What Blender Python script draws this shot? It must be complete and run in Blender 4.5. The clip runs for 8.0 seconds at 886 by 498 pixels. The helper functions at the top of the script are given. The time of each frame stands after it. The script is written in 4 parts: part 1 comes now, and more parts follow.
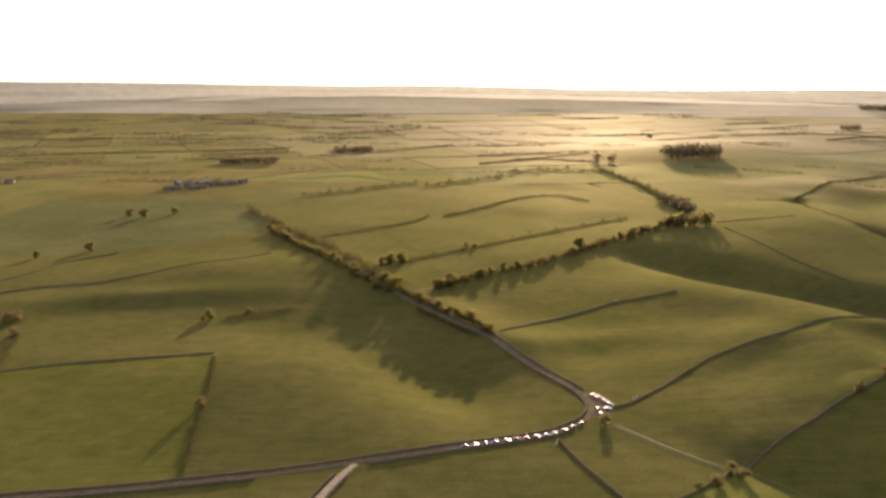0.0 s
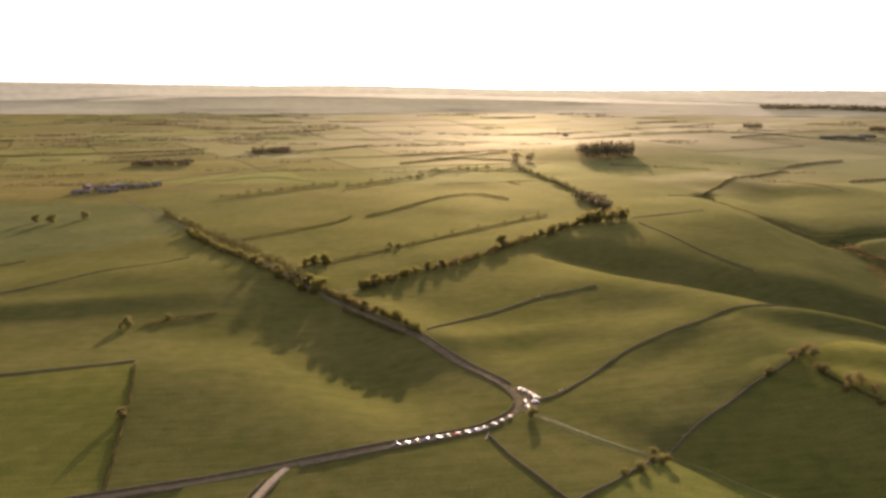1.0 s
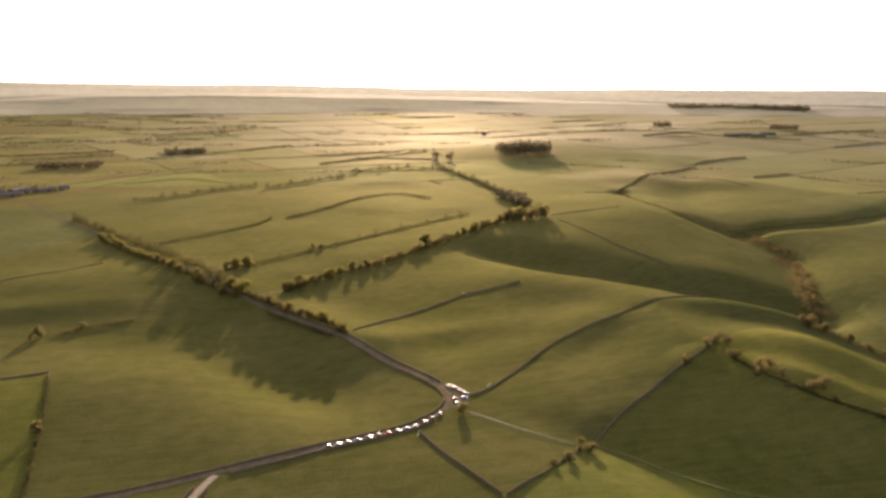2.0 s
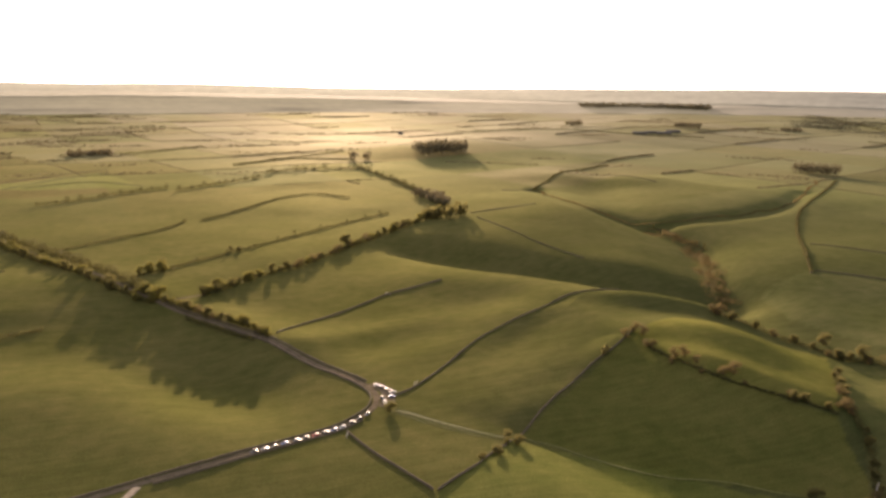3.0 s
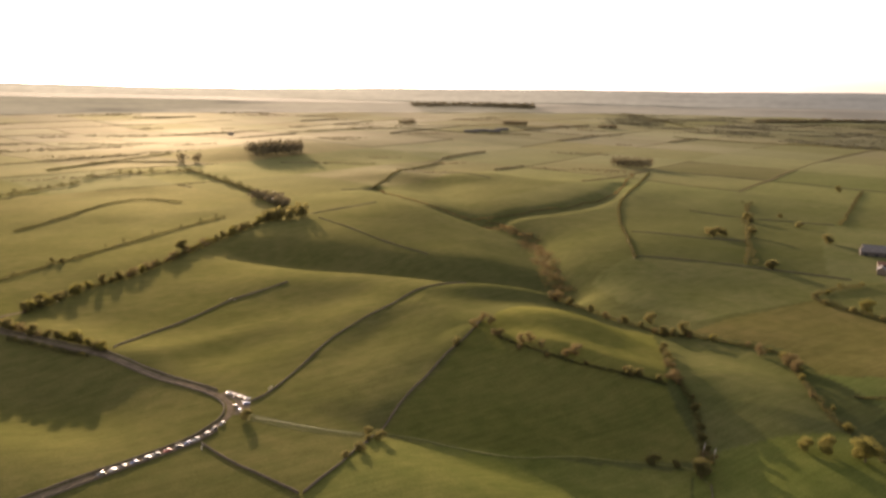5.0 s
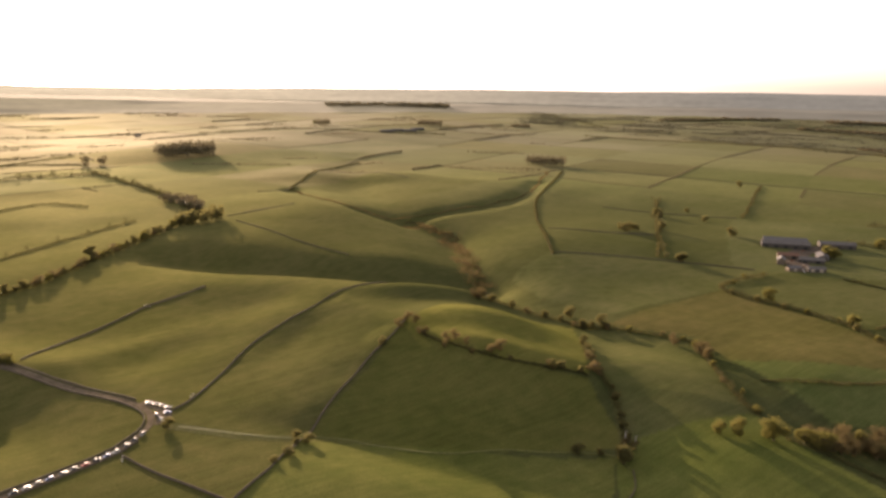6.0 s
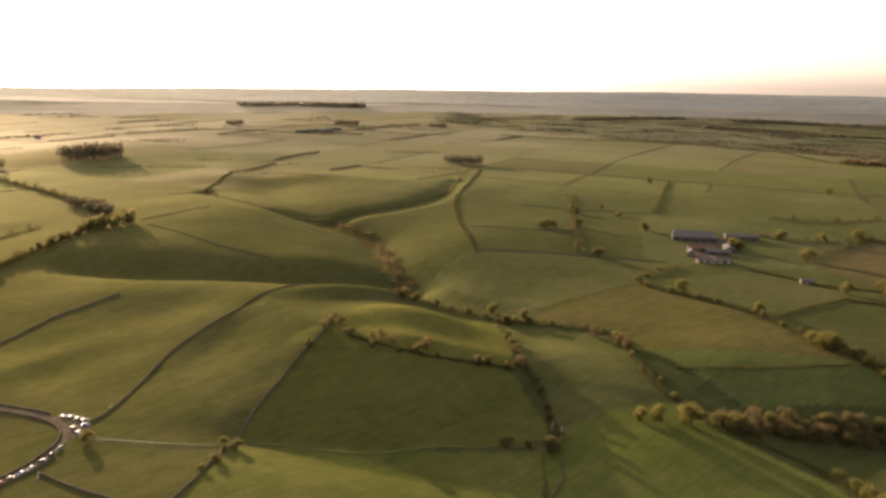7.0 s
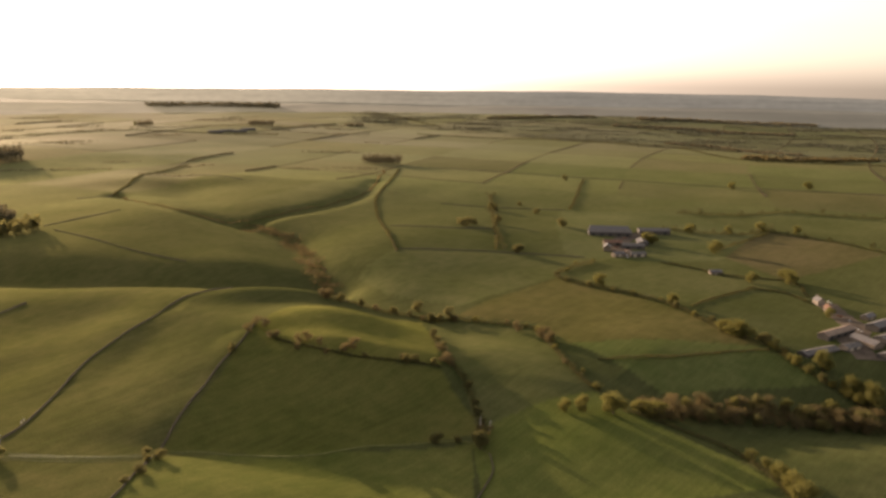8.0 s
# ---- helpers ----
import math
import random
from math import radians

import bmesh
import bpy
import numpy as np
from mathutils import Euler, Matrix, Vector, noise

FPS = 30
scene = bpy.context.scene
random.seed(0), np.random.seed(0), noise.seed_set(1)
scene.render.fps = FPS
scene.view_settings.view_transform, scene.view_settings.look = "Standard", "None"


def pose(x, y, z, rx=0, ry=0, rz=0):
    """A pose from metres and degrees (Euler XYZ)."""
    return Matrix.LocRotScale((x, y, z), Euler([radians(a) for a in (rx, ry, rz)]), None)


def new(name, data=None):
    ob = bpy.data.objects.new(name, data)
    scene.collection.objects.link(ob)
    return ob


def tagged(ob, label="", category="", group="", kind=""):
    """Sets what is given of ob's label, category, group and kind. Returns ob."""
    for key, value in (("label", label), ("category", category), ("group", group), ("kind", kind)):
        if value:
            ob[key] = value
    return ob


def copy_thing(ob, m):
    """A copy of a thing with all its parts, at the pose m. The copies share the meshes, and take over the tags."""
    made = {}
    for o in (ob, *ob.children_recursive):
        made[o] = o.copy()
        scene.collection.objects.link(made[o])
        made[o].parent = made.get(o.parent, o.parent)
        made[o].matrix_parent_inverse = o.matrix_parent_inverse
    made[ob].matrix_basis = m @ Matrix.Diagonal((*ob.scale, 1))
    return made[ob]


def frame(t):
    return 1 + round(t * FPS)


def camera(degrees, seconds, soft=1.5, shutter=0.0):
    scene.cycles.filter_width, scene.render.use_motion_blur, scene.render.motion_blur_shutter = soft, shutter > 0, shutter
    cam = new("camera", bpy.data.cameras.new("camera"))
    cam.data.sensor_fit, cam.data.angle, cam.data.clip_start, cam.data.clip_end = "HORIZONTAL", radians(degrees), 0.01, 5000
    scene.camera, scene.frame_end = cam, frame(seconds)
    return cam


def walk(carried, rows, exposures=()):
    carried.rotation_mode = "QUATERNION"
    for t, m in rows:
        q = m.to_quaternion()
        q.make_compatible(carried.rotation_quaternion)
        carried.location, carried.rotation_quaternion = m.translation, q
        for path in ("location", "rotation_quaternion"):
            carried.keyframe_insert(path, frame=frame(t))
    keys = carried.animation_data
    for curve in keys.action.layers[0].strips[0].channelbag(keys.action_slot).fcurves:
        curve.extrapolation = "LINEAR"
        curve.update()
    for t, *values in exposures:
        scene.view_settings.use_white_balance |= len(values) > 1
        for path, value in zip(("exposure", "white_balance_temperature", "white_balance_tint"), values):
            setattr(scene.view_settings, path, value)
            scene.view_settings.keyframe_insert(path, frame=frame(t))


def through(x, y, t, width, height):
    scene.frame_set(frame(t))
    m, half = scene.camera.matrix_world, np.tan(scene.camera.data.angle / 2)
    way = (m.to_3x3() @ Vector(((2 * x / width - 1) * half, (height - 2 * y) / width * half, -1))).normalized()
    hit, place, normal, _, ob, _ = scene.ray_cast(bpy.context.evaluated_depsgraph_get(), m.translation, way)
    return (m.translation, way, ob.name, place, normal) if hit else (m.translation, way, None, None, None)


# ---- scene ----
cam = camera(60.0, 8.0, soft=3.0)
# seconds, eye x, y, z, yaw, pitch, roll (degrees)
ROWS = [
    (0.0, 0.21, 0.80, 189.50, 0.02, -12.28, 0.18),
    (0.5, -1.47, -0.33, 189.58, -2.98, -12.27, 0.21),
    (1.0, -3.27, -1.27, 189.62, -6.01, -12.27, 0.25),
    (1.5, -5.17, -2.01, 189.62, -9.06, -12.27, 0.30),
    (2.25, -8.20, -2.81, 189.57, -13.68, -12.27, 0.37),
    (3.0, -11.39, -3.24, 189.46, -18.34, -12.27, 0.45),
    (3.5, -13.59, -3.34, 189.37, -21.45, -12.26, 0.50),
    (4.0, -15.83, -3.31, 189.28, -24.56, -12.24, 0.54),
    (4.5, -18.10, -3.16, 189.18, -27.68, -12.22, 0.58),
    (5.25, -21.53, -2.73, 189.04, -32.36, -12.18, 0.62),
    (6.0, -24.97, -2.07, 188.93, -37.04, -12.14, 0.66),
    (6.5, -27.23, -1.54, 188.88, -40.15, -12.12, 0.67),
    (7.0, -29.46, -0.93, 188.87, -43.25, -12.09, 0.68),
    (7.5, -31.65, -0.26, 188.88, -46.35, -12.07, 0.69),
    (8.0, -33.78, 0.45, 188.93, -49.44, -12.06, 0.70),
]
walk(cam, [(t, pose(x, y, z, 90 + pitch, 0, yaw) @ pose(0, 0, 0, 0, 0, roll)) for t, x, y, z, yaw, pitch, roll in ROWS],
     exposures=[(0.0, 1.8, 6750, 30), (4.0, 1.8, 6750, 30), (6.5, 1.76, 6850, 30), (8.0, 1.58, 6980, 27)])

# ---- world and sun: a low evening sun ahead of the first view ----
SUN_EL, SUN_AZ = 8.5, 10.5
world = bpy.data.worlds.new("evening_sky")
scene.world = world
world.use_nodes = True
wt = world.node_tree
sky = wt.nodes.new("ShaderNodeTexSky")
sky.sky_type, sky.sun_disc = "NISHITA", False
sky.sun_elevation, sky.sun_rotation = radians(SUN_EL), radians(SUN_AZ)
sky.air_density, sky.dust_density, sky.ozone_density, sky.altitude = 1.0, 2.1, 1.0, 200
pale = wt.nodes.new("ShaderNodeHueSaturation")
pale.inputs["Saturation"].default_value = 0.36
wt.links.new(sky.outputs[0], pale.inputs["Color"])
cream = wt.nodes.new("ShaderNodeMix")
cream.data_type, cream.blend_type = "RGBA", "MULTIPLY"
cream.inputs[0].default_value, cream.inputs[7].default_value = 1.0, (1.0, 0.985, 0.87, 1)
wt.links.new(pale.outputs[0], cream.inputs[6])
wt.links.new(cream.outputs[2], wt.nodes["Background"].inputs[0])
wt.nodes["Background"].inputs[1].default_value = 0.13
sun = new("sun", bpy.data.lights.new("sun", "SUN"))
sun.data.energy, sun.data.angle, sun.data.color = 4.0, radians(0.6), (1.0, 0.82, 0.55)
sun_dir = Vector((math.sin(radians(SUN_AZ)) * math.cos(radians(SUN_EL)), math.cos(radians(SUN_AZ)) * math.cos(radians(SUN_EL)), math.sin(radians(SUN_EL))))
sun.matrix_world = Matrix.Translation((0, 0, 600)) @ sun_dir.to_track_quat("Z", "Y").to_matrix().to_4x4()


# ---- materials ----
class Mat:
    """A node material under construction."""

    def __init__(self, name, rough=0.9, metal=0.0, spec=0.3):
        self.m = bpy.data.materials.new(name)
        self.m.use_nodes = True
        self.t = self.m.node_tree
        self.b = self.t.nodes["Principled BSDF"]
        self.put("Roughness", rough)
        self.put("Metallic", metal)
        self.put("Specular IOR Level", spec)
        self.co = self.t.nodes.new("ShaderNodeTexCoord").outputs["Object"]

    def put(self, socket, value):
        if isinstance(value, bpy.types.NodeSocket):
            self.t.links.new(value, self.b.inputs[socket])
        else:
            self.b.inputs[socket].default_value = (*value, 1) if isinstance(value, tuple) else value

    def noise(self, scale, detail=4, stretch=None):
        n = self.t.nodes.new("ShaderNodeTexNoise")
        n.inputs["Scale"].default_value, n.inputs["Detail"].default_value = scale, detail
        co = self.co
        if stretch:
            mp = self.t.nodes.new("ShaderNodeMapping")
            mp.inputs["Rotation"].default_value = (0, 0, radians(stretch[0]))
            mp.inputs["Scale"].default_value = (stretch[1], stretch[2], stretch[3] if len(stretch) > 3 else 1)
            self.t.links.new(co, mp.inputs["Vector"])
            co = mp.outputs[0]
        self.t.links.new(co, n.inputs["Vector"])
        return n.outputs["Fac"]

    def ramp(self, fac, *stops):
        r = self.t.nodes.new("ShaderNodeValToRGB")
        while len(r.color_ramp.elements) < len(stops):
            r.color_ramp.elements.new(0.5)
        for e, (at, colour) in zip(r.color_ramp.elements, stops):
            e.position, e.color = at, (*colour, 1)
        self.t.links.new(fac, r.inputs[0])
        return r.outputs[0]

    def mix(self, a, b, fac=1.0, how="MULTIPLY"):
        n = self.t.nodes.new("ShaderNodeMix")
        n.data_type, n.blend_type = "RGBA", how
        for i, v in ((0, fac), (6, a), (7, b)):
            if isinstance(v, bpy.types.NodeSocket):
                self.t.links.new(v, n.inputs[i])
            else:
                n.inputs[i].default_value = (*v, 1) if isinstance(v, tuple) else v
        return n.outputs[2]

    def attr(self, name):
        n = self.t.nodes.new("ShaderNodeAttribute")
        n.attribute_name = name
        return n.outputs["Color"]

    def chance(self, *stops, island=False):
        n = self.t.nodes.new("ShaderNodeNewGeometry" if island else "ShaderNodeObjectInfo")
        return self.ramp(n.outputs["Random Per Island" if island else "Random"], *stops)

    def bump(self, fac, strength, distance):
        n = self.t.nodes.new("ShaderNodeBump")
        n.inputs["Strength"].default_value, n.inputs["Distance"].default_value = strength, distance
        self.t.links.new(fac, n.inputs["Height"])
        self.t.links.new(n.outputs[0], self.b.inputs["Normal"])


def grey(v):
    return (v, v, v)


# the far gloss carries the colour of the haze
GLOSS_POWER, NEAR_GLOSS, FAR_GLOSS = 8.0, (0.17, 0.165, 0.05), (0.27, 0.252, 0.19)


def grass_material():
    a = Mat("pasture_grass", 0.85, 0, 0.0)
    broad = a.ramp(a.noise(0.012, 6), (0.3, (0.80, 0.86, 0.75)), (0.7, (1.16, 1.12, 1.15)))
    patch = a.ramp(a.noise(0.09, 6), (0.25, (0.80, 0.87, 0.78)), (0.75, (1.18, 1.13, 1.1)))
    fine = a.ramp(a.noise(1.3, 5), (0.2, grey(0.65)), (0.8, grey(1.35)))
    streak = a.ramp(a.noise(0.25, 3, (12, 0.12, 1.6)), (0.3, grey(0.88)), (0.7, grey(1.1)))
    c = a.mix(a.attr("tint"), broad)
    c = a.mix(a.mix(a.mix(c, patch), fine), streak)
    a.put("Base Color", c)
    a.bump(a.noise(1.1, 7), 0.4, 0.7)
    # gloss at flat angles: grass sheen nearby, stand-in for distance haze far off
    face = a.t.nodes.new("ShaderNodeLayerWeight")
    face.inputs["Blend"].default_value = 0.5
    steep = a.t.nodes.new("ShaderNodeMath")
    steep.operation = "POWER"
    steep.inputs[1].default_value = GLOSS_POWER
    a.t.links.new(face.outputs["Facing"], steep.inputs[0])
    haze_gloss = a.t.nodes.new("ShaderNodeAttribute")
    haze_gloss.attribute_name = "haze_gloss"
    haze_amount = a.t.nodes.new("ShaderNodeMath")
    haze_amount.operation = "MINIMUM"
    a.t.links.new(steep.outputs[0], haze_amount.inputs[0])
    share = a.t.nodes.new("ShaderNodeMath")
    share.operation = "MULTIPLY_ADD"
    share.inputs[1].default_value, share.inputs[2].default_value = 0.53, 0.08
    a.t.links.new(haze_gloss.outputs["Fac"], share.inputs[0])
    a.t.links.new(share.outputs[0], haze_amount.inputs[1])
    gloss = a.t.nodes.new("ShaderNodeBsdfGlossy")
    a.t.links.new(a.mix(NEAR_GLOSS, FAR_GLOSS, haze_gloss.outputs["Fac"], "MIX"), gloss.inputs["Color"])
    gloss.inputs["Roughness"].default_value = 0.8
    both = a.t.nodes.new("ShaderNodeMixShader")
    a.t.links.new(haze_amount.outputs[0], both.inputs[0])
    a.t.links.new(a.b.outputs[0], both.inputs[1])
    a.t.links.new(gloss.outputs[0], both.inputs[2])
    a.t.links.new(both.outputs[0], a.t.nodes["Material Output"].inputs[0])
    return a.m


def plain_material(name, colour, rough=0.85, metal=0.0, scale=0.6, depth=0.25, spec=0.06, bump=0.0):
    a = Mat(name, rough, metal, spec)
    lo, hi = tuple(c * (1 - depth) for c in colour), tuple(min(1, c * (1 + depth)) for c in colour)
    c = a.ramp(a.noise(scale, 6), (0.3, lo), (0.7, hi))
    c = a.mix(c, a.ramp(a.noise(scale * 9, 4), (0.2, grey(0.8)), (0.8, grey(1.2))))
    a.put("Base Color", c)
    if bump:
        a.bump(a.noise(scale * 6, 6), 0.6, bump)
    return a.m


def leaf_material(name, dark, light, through=0.3):
    a = Mat(name, 0.75, 0, 0.08)
    a.put("Base Color", a.mix(a.chance((0.0, dark), (1.0, light), island=True), a.chance((0.0, (0.75, 0.8, 0.8)), (1.0, (1.25, 1.15, 1.0)))))
    glow = a.t.nodes.new("ShaderNodeBsdfTranslucent")
    glow.inputs[0].default_value = (light[0] * 1.75, light[1] * 1.6, light[2] * 1.35, 1)
    both = a.t.nodes.new("ShaderNodeMixShader")
    both.inputs[0].default_value = through
    a.t.links.new(a.b.outputs[0], both.inputs[1])
    a.t.links.new(glow.outputs[0], both.inputs[2])
    a.t.links.new(both.outputs[0], a.t.nodes["Material Output"].inputs[0])
    return a.m


GRASS = grass_material()
ASPHALT = plain_material("worn_asphalt", (0.12, 0.096, 0.066), 0.95, scale=0.25, spec=0.0, bump=0.02)
GRAVEL = plain_material("pale_gravel", (0.22, 0.18, 0.135), 0.85, scale=0.4, bump=0.04)
WORN_GRASS = plain_material("worn_grass", (0.086, 0.09, 0.026), 0.85, scale=0.5, bump=0.05)
STONE = plain_material("dry_stone", (0.10, 0.08, 0.058), 0.9, scale=1.4, depth=0.4, bump=0.08)
PALE_STONE = plain_material("pale_stone", (0.22, 0.18, 0.14), 0.8, scale=1.0)
DEADWOOD = plain_material("bleached_wood", (0.42, 0.38, 0.33), 0.8, scale=2.0)
BARK = plain_material("bark", (0.10, 0.075, 0.05), 0.9, scale=2.0)
LEAF = leaf_material("summer_leaves", (0.055, 0.055, 0.024), (0.105, 0.1, 0.042), 0.5)
LEAF_HEDGE = leaf_material("hedge_leaves", (0.036, 0.037, 0.018), (0.072, 0.07, 0.028), 0.3)
# haze over distant woods put into a paler leaf colour
LEAF_FAR = leaf_material("hazed_leaves", (0.10, 0.088, 0.055), (0.14, 0.12, 0.075), 0.15)
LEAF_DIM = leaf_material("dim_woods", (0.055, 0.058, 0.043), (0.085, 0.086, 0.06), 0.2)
LEAF_GOLD = leaf_material("spring_leaves", (0.064, 0.064, 0.021), (0.115, 0.112, 0.036), 0.5)
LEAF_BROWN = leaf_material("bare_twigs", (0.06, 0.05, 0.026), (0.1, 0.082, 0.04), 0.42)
ROOF_GREY = plain_material("sheet_roof", (0.11, 0.10, 0.092), 0.75, scale=0.3, spec=0.1)
ROOF_SLATE = plain_material("slate_roof", (0.11, 0.102, 0.1), 0.75, scale=0.8, spec=0.12)
ROOF_PINK = plain_material("cream_sheet_roof", (0.2, 0.15, 0.115), 0.7, scale=0.4)
ROOF_RED = plain_material("red_tile_roof", (0.15, 0.085, 0.06), 0.75, scale=0.9)
FARM_STONE = plain_material("farm_stone", (0.13, 0.105, 0.08), 0.9, scale=0.9)
CLADDING = plain_material("timber_cladding", (0.075, 0.066, 0.058), 0.8, scale=0.9)
CONCRETE = plain_material("yard_concrete", (0.10, 0.08, 0.062), 0.95, scale=0.15, spec=0.0)
GATEPOST = plain_material("whitened_stone", (0.62, 0.58, 0.5), 0.8, scale=1.0)
WRAP = plain_material("bale_wrap", (0.5, 0.5, 0.48), 0.35, scale=1.0, spec=0.5)
RUST = plain_material("rusty_steel", (0.2, 0.09, 0.05), 0.7, 0.3, scale=2.0)
WOOD = plain_material("gate_wood", (0.32, 0.27, 0.21), 0.8, scale=3.0)
DARK = plain_material("dark_opening", (0.03, 0.03, 0.03), 0.7)
TYRE = plain_material("tyre_rubber", (0.025, 0.025, 0.025), 0.8, scale=8)
RIM = plain_material("alloy_rim", (0.6, 0.6, 0.6), 0.3, 1.0, scale=8, depth=0.1)
LAMP_GLASS = plain_material("lamp_glass", (0.7, 0.7, 0.68), 0.1, 0, scale=8, depth=0.05, spec=0.6)
WINDOW = plain_material("dark_window_glass", (0.03, 0.035, 0.04), 0.2, 0, scale=1, depth=0.1, spec=0.4)
PAINTS = [plain_material(n, c, 0.3, m, scale=1.5, depth=0.04, spec=0.12) for n, c, m in (
    ("white_paint", (0.42, 0.42, 0.41), 0.0), ("silver_paint", (0.15, 0.155, 0.16), 0.1), ("grey_paint", (0.07, 0.072, 0.075), 0.1),
    ("blue_paint", (0.05, 0.09, 0.22), 0.2), ("red_paint", (0.36, 0.03, 0.025), 0.0), ("black_paint", (0.03, 0.03, 0.032), 0.2))]


# ---- the lie of the land ----
def along(x, y, pts):
    """Distance from (x, y) to a chain of points."""
    best = np.full(np.shape(x), 1e9)
    for (ax, ay), (bx, by) in zip(pts, pts[1:]):
        dx, dy = bx - ax, by - ay
        s = np.clip(((x - ax) * dx + (y - ay) * dy) / (dx * dx + dy * dy), 0, 1)
        best = np.minimum(best, np.hypot(x - ax - s * dx, y - ay - s * dy))
    return best


def bump(x, y, cx, cy, long, wide, turn):
    """A smooth hill of height one; turn: degrees of its long axis from x."""
    c, s = np.cos(np.radians(turn)), np.sin(np.radians(turn))
    u, v = (x - cx) * c + (y - cy) * s, (y - cy) * c - (x - cx) * s
    return np.exp(-((u / long) ** 2 + (v / wide) ** 2))


def inside(x, y, pts):
    """Which of the places lie in the field with these corners."""
    hit = np.zeros(np.shape(x), bool)
    for (ax, ay), (bx, by) in zip(pts, pts[1:] + pts[:1]):
        cross = (ay > y) != (by > y)
        hit ^= cross & (x < (bx - ax) * (y - ay) / ((by - ay) or 1e-9) + ax)
    return hit


STREAM = [(1000, 1750), (800, 1420), (665, 1180), (585, 960), (545, 760), (470, 610), (432, 500), (425, 400), (428, 310), (405, 230), (420, 150), (520, 60), (700, -40)]
DALE = [(250, 850), (298, 765), (350, 692), (405, 632), (455, 588)]
GULLIES = [[(1000, 1060), (880, 954), (783, 906), (682, 881), (612, 883), (583, 870), (575, 775), (519, 673), (464, 572)], [(580, 1252), (538, 1008), (575, 890)]]
TROUGH = [(165, 350), (200, 330), (235, 307), (285, 278)]
# the hillside above the bend: rise, middle x, y, length, width, turn
HILLSIDE = [(-8.5, 200, 300, 60, 45, -40), (-12.4, 270, 265, 60, 45, -35), (-14.5, 340, 300, 60, 45, 45), (-12.5, 300, 345, 60, 40, -40),
            (-9.2, 240, 385, 60, 45, -40), (9.6, 345, 530, 55, 26, -40), (8.2, 400, 500, 40, 24, -45), (-4.7, 390, 375, 45, 40, -45),
            (-6.4, 230, 220, 80, 60, -40), (1.8, 330, 425, 55, 35, -40), (-2.5, 160, 350, 45, 40, -40), (-5.0, 345, 240, 50, 45, -40), (-7.0, 300, 150, 120, 60, -40),
            (3.6, 300, 400, 45, 35, -40)]
# the field between the walls above the lay-by
UPFIELD = [(3.9, 235, 505, 60, 38, 35), (5.6, 285, 515, 45, 34, 35), (4.0, 270, 560, 60, 34, 35), (1.9, 195, 490, 45, 35, 35), (3.9, 225, 550, 45, 32, 35)]


# the sunlit shoulder above the steep field
SHOULDER = [(7.5, 290, 370, 38, 24, -45), (7.0, 330, 330, 40, 24, -45), (-6.0, 330, 390, 45, 30, -45), (-1.4, 372, 352, 35, 30, -45), (2.2, 350, 425, 40, 28, -45), (-4.1, 290, 420, 28, 24, -40), (3.4, 228, 411, 34, 14, 32), (1.5, 190, 385, 22, 12, 40)]
# fields that slope evenly: corners; height at (230, 380), then the slopes and bends along x and y in 100 m
EVEN = [([(153, 352), (202, 397), (276, 442), (276, 391), (295, 355), (334, 316), (300, 252), (262, 275), (224, 295), (180, 325)], (2.6, 8.35, 16.36, 2.06, 8.82, 1.69)),
        ([(116, 433), (183, 502), (250, 539), (298, 560), (276, 442), (202, 397), (153, 354)], (8.0, 13.84, 2.37, 4.95, -1.48, -2.65))]


